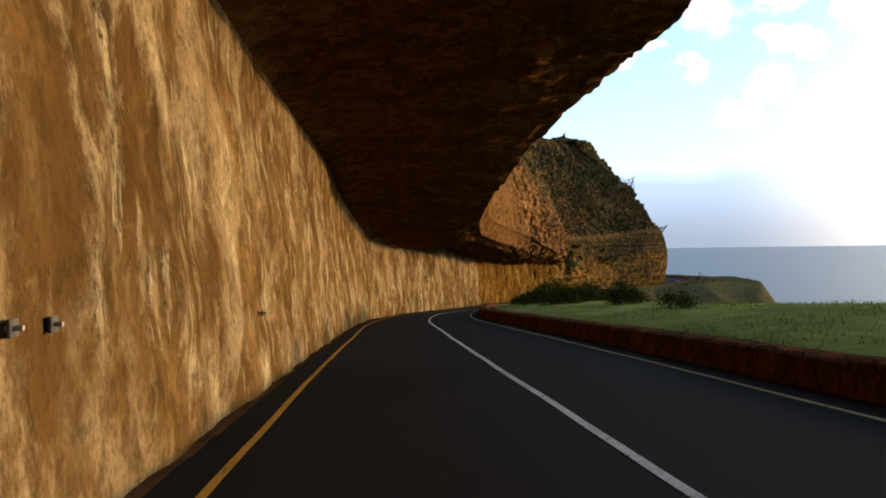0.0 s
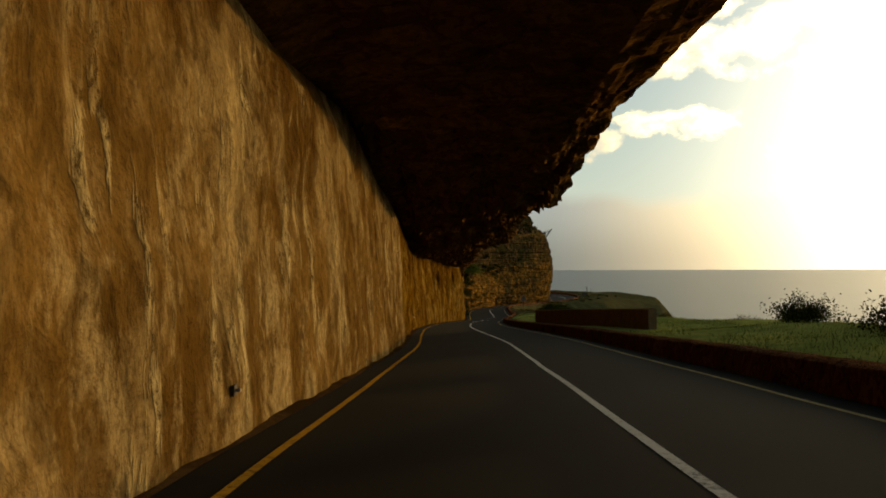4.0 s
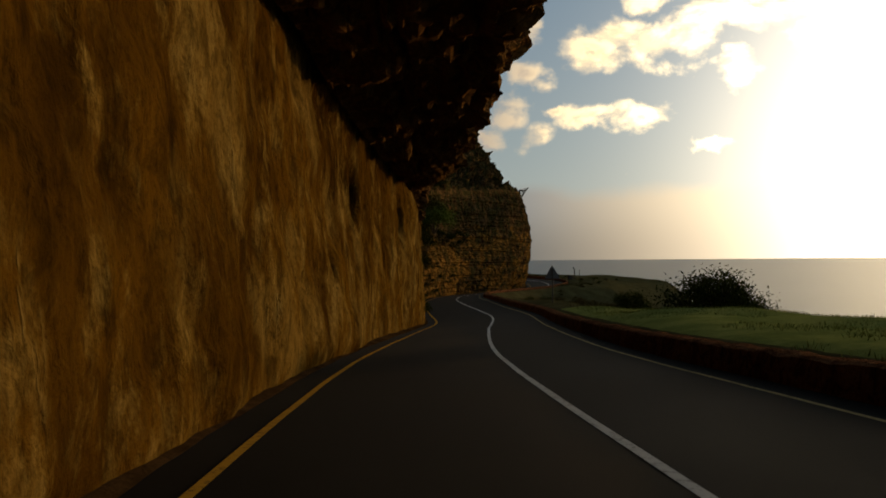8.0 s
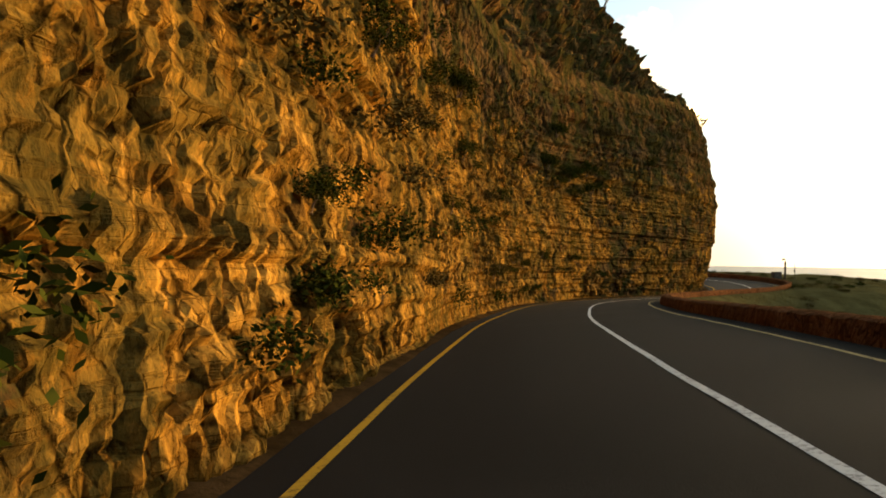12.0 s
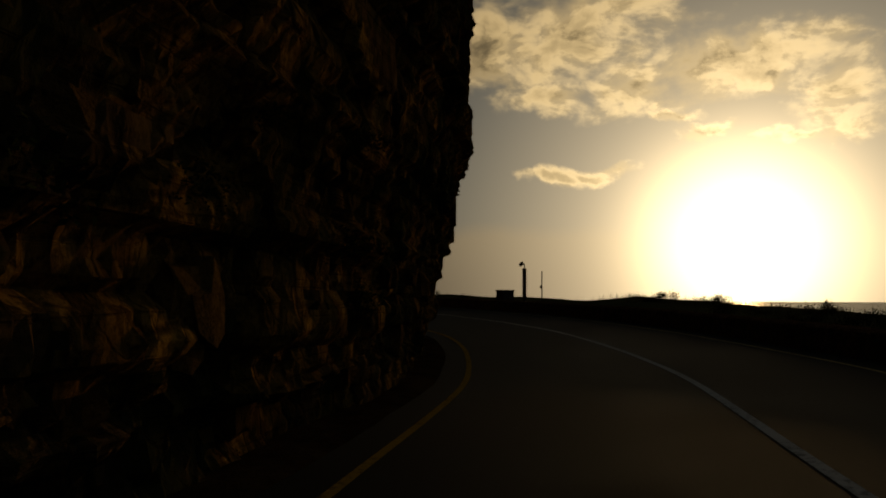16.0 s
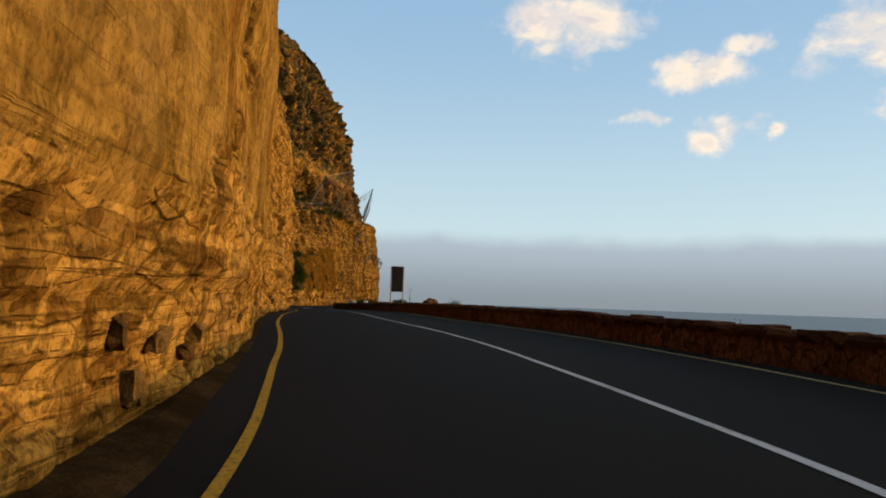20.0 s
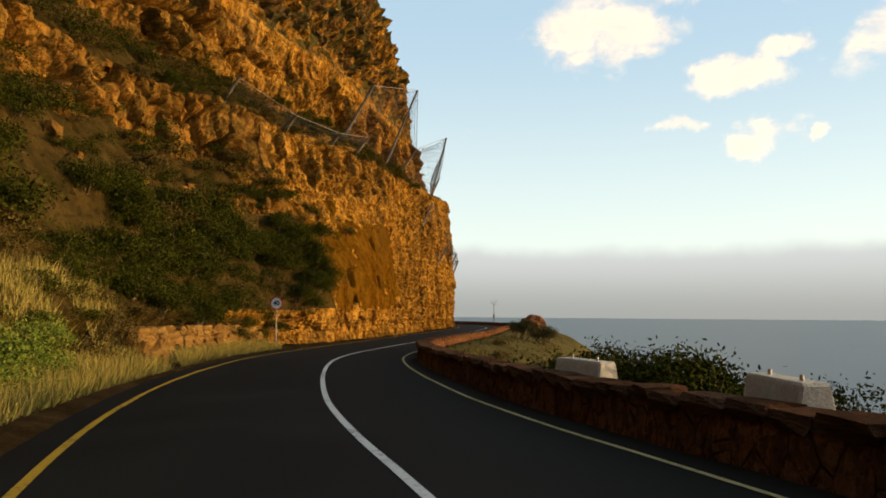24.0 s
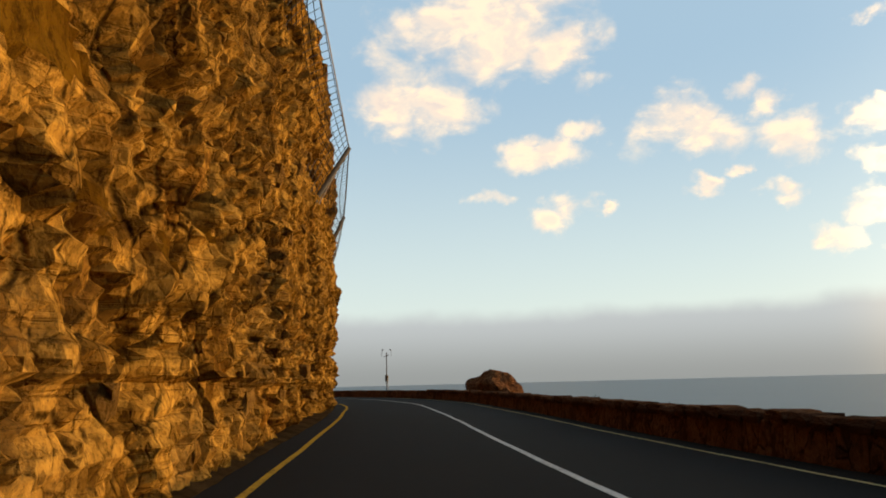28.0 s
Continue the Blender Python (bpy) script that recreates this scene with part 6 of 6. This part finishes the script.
def barrier(u, off, turn):
    ob = hub("concrete_barrier", at(u, off, 0.0, turn), "short pale concrete barrier block beside the road", "barrier", "concrete barriers")
    bm = bmesh.new()
    vs = box(bm, 0.55, 1.1, 0.75, pose(0, 0, 0.37), 0.03)
    for v in vs:
        if v.co.z > 0.4:
            v.co.x *= 0.5
    part("block", bm, M_CONCRETE, ob)
    for y in (-0.3, 0.3):
        bm = bmesh.new()
        rod(bm, (0, y, 0.74), (0, y, 0.80), 0.02)
        part("lifting_pin", bm, M_STEEL, ob)


barrier(24.75, 5.5, 10)
barrier(24.45, 5.8, -14)


def weather_mast(p):
    ob = hub("weather_mast", Matrix.Translation(p), "slim weather mast with cross arm and small instruments", "mast")
    bm = bmesh.new()
    rod(bm, (0, 0, -0.6), (0, 0, 3.5), 0.045, 0.035, 10)
    part("pole", bm, M_DARKSTEEL, ob)
    bm = bmesh.new()
    rod(bm, (-0.42, 0.1, 3.15), (0.42, -0.1, 3.3), 0.022)
    part("cross_arm", bm, M_DARKSTEEL, ob)
    for x in (-0.42, 0.42):
        bm = bmesh.new()
        rod(bm, (x, -0.1 * x / 0.42 * -1, 3.2), (x, -0.1 * x / 0.42 * -1, 3.75), 0.016)
        bmesh.ops.create_uvsphere(bm, u_segments=8, v_segments=6, radius=0.06, matrix=pose(x, 0, 3.72))
        part("sensor", bm, M_DARKSTEEL, ob)
    bm = bmesh.new()
    box(bm, 0.22, 0.18, 0.5, pose(0, 0, 1.45), 0.02)
    part("housing", bm, M_DARKSTEEL, ob)
    bm = bmesh.new()
    rod(bm, (0.35, 0, -0.3), (0.05, 0, 1.6), 0.014)
    part("stay", bm, M_STEEL, ob)


weather_mast((-173.7, 340.5, -14.6))


# ---------------------------------------------------------------- rock fall nets
def lattice(name, a0, a1, b0, b1, nu, nv, sag, r, material, parent, label=""):
    """A net between the edge a0-a1 and the edge b0-b1 (a below, b above)."""
    bm = bmesh.new()
    a0, a1, b0, b1 = (Vector(v) for v in (a0, a1, b0, b1))
    out = (b0 + b1 - a0 - a1).cross(a1 - a0).normalized()

    def p(i, j):
        f, g = i / nu, j / nv
        v = (a0.lerp(a1, f)).lerp(b0.lerp(b1, f), g)
        return v + out * sag * math.sin(math.pi * f) * math.sin(math.pi * g) + Vector((0, 0, -0.5 * abs(sag) * math.sin(math.pi * f) * g))
    for i in range(nu + 1):
        for j in range(nv):
            rod(bm, p(i, j), p(i, j + 1), r, r, 3)
    for j in range(nv + 1):
        for i in range(nu):
            rod(bm, p(i, j), p(i + 1, j), r, r, 3)
    return part(name, bm, material, parent, label)


def catch_fence(posts, label, panel=0.4, r=0.016):
    """posts: u, foot (off, h), tip (off, h). Nets hang from tip to tip."""
    ob = hub("catch_fence", Matrix(), label, "rockfall net", "catch fences")
    W = [(Vector(place(u, *f)), Vector(place(u2, *t))) for u, f, u2, t in posts]
    for f, t in W:
        bm = bmesh.new()
        thick = 0.10 if r > 0.01 else 0.045
        rod(bm, f - (t - f) * 0.12, t, thick, thick * 0.85, 8)
        part("post", bm, M_DARKSTEEL, ob)
        bm = bmesh.new()
        rod(bm, t, f + Vector((0, 0, -0.4)) + (t - f) * 0.05, 0.02, 0.02, 4)
        part("stay", bm, M_STEEL, ob)
    for (f0, t0), (f1, t1) in zip(W, W[1:]):
        nu = max(4, int((t1 - t0).length / panel))
        nv = max(4, int((t0 - f0).length / panel))
        lattice("net", f0, f1, t0, t1, nu, nv, 0.6, r, M_DARKSTEEL, ob)
        bm = bmesh.new()
        rod(bm, t0, t1, 0.022, 0.022, 4)
        part("cable", bm, M_STEEL, ob)
    return ob


catch_fence([(27.9, (-5.0, 14.6), 27.95, (-3.0, 18.4)), (28.6, (-4.0, 14.8), 28.65, (-1.6, 20.8)), (29.1, (-4.6, 14.6), 29.15, (-3.0, 17.2)), (29.82, (-3.0, 14.4), 29.85, (-1.6, 20.4)), (30.4, (-4.5, 14.8), 30.4, (-3.4, 17.4))],
            "leaning steel posts with drooping rockfall netting on the cliff ledge")
catch_fence([(26.95, (-8.4, 13.2), 26.97, (-7.4, 14.9)), (27.3, (-6.3, 13.2), 27.3, (-5.6, 13.9)), (27.65, (-4.9, 13.3), 27.65, (-4.2, 13.9)), (27.95, (-4.3, 13.4), 27.97, (-3.4, 14.6))],
            "rockfall netting draped along the ledge above the terrace", 0.22, 0.012)
catch_fence([(29.2, (-2.7, 9.6), 29.35, (-1.9, 12.4)), (29.85, (-2.5, 6.8), 29.95, (-1.2, 9.4)), (30.5, (-2.6, 6.2), 30.6, (-1.6, 8.8)), (31.0, (-2.7, 5.6), 31.2, (-1.6, 8.4))], "drooping rockfall net on outriggers at the cliff nose", 0.28, 0.013)
catch_fence([(18.0, (-4.2, 16.2), 18.0, (-3.0, 17.4)), (18.6, (-3.0, 15.8), 18.65, (-1.1, 18.2)), (19.1, (-3.2, 16.0), 19.2, (-2.4, 17.6))], "leaning rockfall post and net on the headland", 0.35, 0.016)
catch_fence([(17.0, (-12.5, 29.6), 17.1, (-11.2, 32.8)), (17.7, (-12.6, 30.2), 17.7, (-11.4, 32.6)), (18.3, (-12.4, 30.4), 18.3, (-10.8, 33.9))], "rockfall net between two posts high on the headland", 0.4, 0.02)
catch_fence([(19.8, (-9.0, 27.0), 19.9, (-7.5, 29.0)), (20.4, (-6.5, 29.5), 20.45, (-3.8, 33.6)), (20.9, (-9.0, 28.0), 20.9, (-7.5, 30.0))], "leaning rockfall post high on the headland", 0.5, 0.025)
catch_fence([(29.6, (-16.0, 38.6), 29.6, (-14.6, 42.0)), (30.3, (-16.0, 39.0), 30.3, (-14.5, 43.5)), (31.0, (-15.5, 39.0), 31.0, (-14.0, 42.0))], "rockfall net high above the road", 0.6, 0.03)

# ---------------------------------------------------------------- boulder and loose rocks
def chunk(name, seed, wob=0.3, blunt=0.35):
    r = random.Random(seed)
    bm = bmesh.new()
    bmesh.ops.create_cube(bm, size=1.0)
    bmesh.ops.subdivide_edges(bm, edges=bm.edges[:], cuts=1, use_grid_fill=True)
    for v in bm.verts:
        v.co = v.co.lerp(v.co.normalized() * 0.62, blunt)
        v.co += Vector((r.uniform(-1, 1), r.uniform(-1, 1), r.uniform(-1, 1))) * wob * 0.42
    me = bpy.data.meshes.new(name)
    bm.to_mesh(me)
    bm.free()
    me.materials.append(M_BLOCK)
    return me


ob = hub("boulder", at(31.35, 8.5, 0.0, 20), "large rounded brown boulder behind the parapet", "boulder")
bm = bmesh.new()
bmesh.ops.create_icosphere(bm, subdivisions=4, radius=1.0)
for v in bm.verts:
    n = noise.fractal(v.co * 1.4, 1.0, 2.0, 5)
    v.co *= 1 + 0.22 * n
    v.co.x *= 1.7
    v.co.y *= 1.7
    v.co.z = max(v.co.z, -0.3) * 1.3 + 0.3
part("rock", bm, M_PARAPET, ob)

# low retaining wall of dressed stone at the foot of the terrace
def terrace_wall():
    ob = tagged(new("retaining_wall"), "low rough retaining wall of golden stone blocks", "wall", "", "structure")
    kinds = [chunk("stone", 40 + k, wob=0.24, blunt=0.22) for k in range(10)]
    for me in kinds:
        me.materials[0] = M_STONE
    r = random.Random(3)
    u0, u1 = 25.62, 26.5
    row_h, h = [0.30, 0.22, 0.24, 0.18, 0.2], -0.05
    for n, rh in enumerate(row_h):
        u = u0 + r.uniform(0, 0.02)
        while u < u1 - 0.012 * n:
            wid = r.uniform(0.22, 0.8)
            o = -3.35 - 0.08 * n + 0.55 * max(0, 25.7 - u) * -1 + r.uniform(-0.12, 0.10)
            s = new("stone", r.choice(kinds))
            tip = rh * r.uniform(0.9, 1.15)
            s.matrix_world = at(u + wid / 25.2, o, h + rh / 2 + r.uniform(-0.02, 0.02), r.uniform(-9, 9)) @ pose(0, 0, 0, r.uniform(-7, 7), r.uniform(-5, 5), 0) @ Matrix.Diagonal((0.6, wid * 1.32, tip * 1.45, 1))
            s.parent = ob
            u += wid / 12.6
        h += rh
    uu = np.arange(u0, u1, 0.03)[:, None]
    hh = np.linspace(-0.2, h - 0.1, 6)[None, :]
    core = sheet("core", place(uu, -3.48 - 0.12 * hh - 0.55 * np.maximum(0, 25.7 - uu), hh + 0 * uu), M_STONE, "", "")
    core.parent = ob
    return ob


terrace_wall()

# loose blocks that stand out of the cliff's beds
KINDS = [chunk("rock", 60 + k, wob=0.30) for k in range(9)]


def blocks(owner, spans, count, seed):
    r = random.Random(seed)
    own = bpy.data.objects[owner]
    for _ in range(count):
        u0, u1, h0, h1, big = r.choice(spans)
        u, h = r.uniform(u0, u1), r.uniform(h0, h1)
        s = big * r.uniform(0.5, 1.2)
        ob = new("rock", r.choice(KINDS))
        ob.matrix_world = at(u, min(face(u, h), -2.0 - 0.2 * s) - 0.16 * s, h, r.uniform(-14, 14)) @ pose(0, 0, 0, r.uniform(-10, 10), r.uniform(-10, 10), 0) @ Matrix.Diagonal((s * 0.7, s * r.uniform(0.7, 1.4), s * r.uniform(0.6, 1.1), 1))
        ob.parent = own


blocks("cliff_recess", [(24.0, 27.1, 6.8, 9.0, 0.5)], 40, 1)
blocks("cliff_last", [(27.1, 31.5, 0.3, 1.6, 0.35), (28.9, 31.5, 1.6, 9.0, 0.4)], 70, 2)
blocks("cliff_weathered", [(11.6, 16.4, 0.5, 7.5, 0.35), (15.6, 17.2, 0.4, 1.8, 0.5)], 90, 3)
blocks("cliff_golden", [(19.2, 23.6, 0.2, 0.9, 0.28)], 40, 4)

# steel plates of rock bolts on the tunnel wall
for u, h in ((0.34, 1.5), (0.38, 1.5), (0.98, 1.35), (2.76, 0.75), (3.71, 0.8), (4.16, 0.75), (4.54, 0.55), (7.56, 0.9)):
    ob = hub("bolt_plate", at(u, face(u, h) + 0.06, h), "small square rusty rock bolt plate on the wall", "bolt plate", "rock bolt plates")
    bm = bmesh.new()
    box(bm, 0.02, 0.11, 0.11, pose(0, 0, 0), 0.004)
    part("plate", bm, M_DARKSTEEL, ob)
    bm = bmesh.new()
    rod(bm, (-0.25, 0, 0), (0.06, 0, 0), 0.018, None, 8)
    part("bolt", bm, M_STEEL, ob)

# taller wall behind the parapet
ob = tagged(new("rendered_wall"), "short length of plain brown rendered wall on the verge", "wall", "", "structure")
wu2 = np.arange(5.85, 7.3, 0.03)
ring = [(-0.14, -0.3), (-0.14, 1.05), (-0.10, 1.10), (0.10, 1.10), (0.14, 1.05), (0.14, -0.3)]
mid = np.interp(wu2, [5.85, 7.3], [6.7, 5.6])
pts = np.stack([place(wu2, mid + o, h) for o, h in ring], 1)
core = sheet("wall", pts, M_RENDER, "", "")
core.parent = ob
for k in (0, -1):
    me = bpy.data.meshes.new("end")
    me.from_pydata(pts[k].tolist(), [], [list(range(6))])
    me.materials.append(M_RENDER)
    e = new("end", me)
    e.parent = ob

# coping stones of the parapet
cop = [chunk("stone", 80 + k, wob=0.16) for k in range(6)]
for me in cop:
    me.materials[0] = M_COPING
r = random.Random(9)
par = bpy.data.objects["parapet_wall"]
u = 20.0
n = 0
while u < 31.5 and n < 290:
    L = r.uniform(0.38, 0.72)
    s = new("stone", r.choice(cop))
    s.matrix_world = at(u + L / 25.2, 4.97 + float(widen(u)) + r.uniform(-0.03, 0.03), 0.47 + r.uniform(-0.02, 0.03), r.uniform(-4, 4)) @ Matrix.Diagonal((0.5, L * 1.0, 0.17, 1))
    s.parent = par
    u += L / 12.6
    n += 1
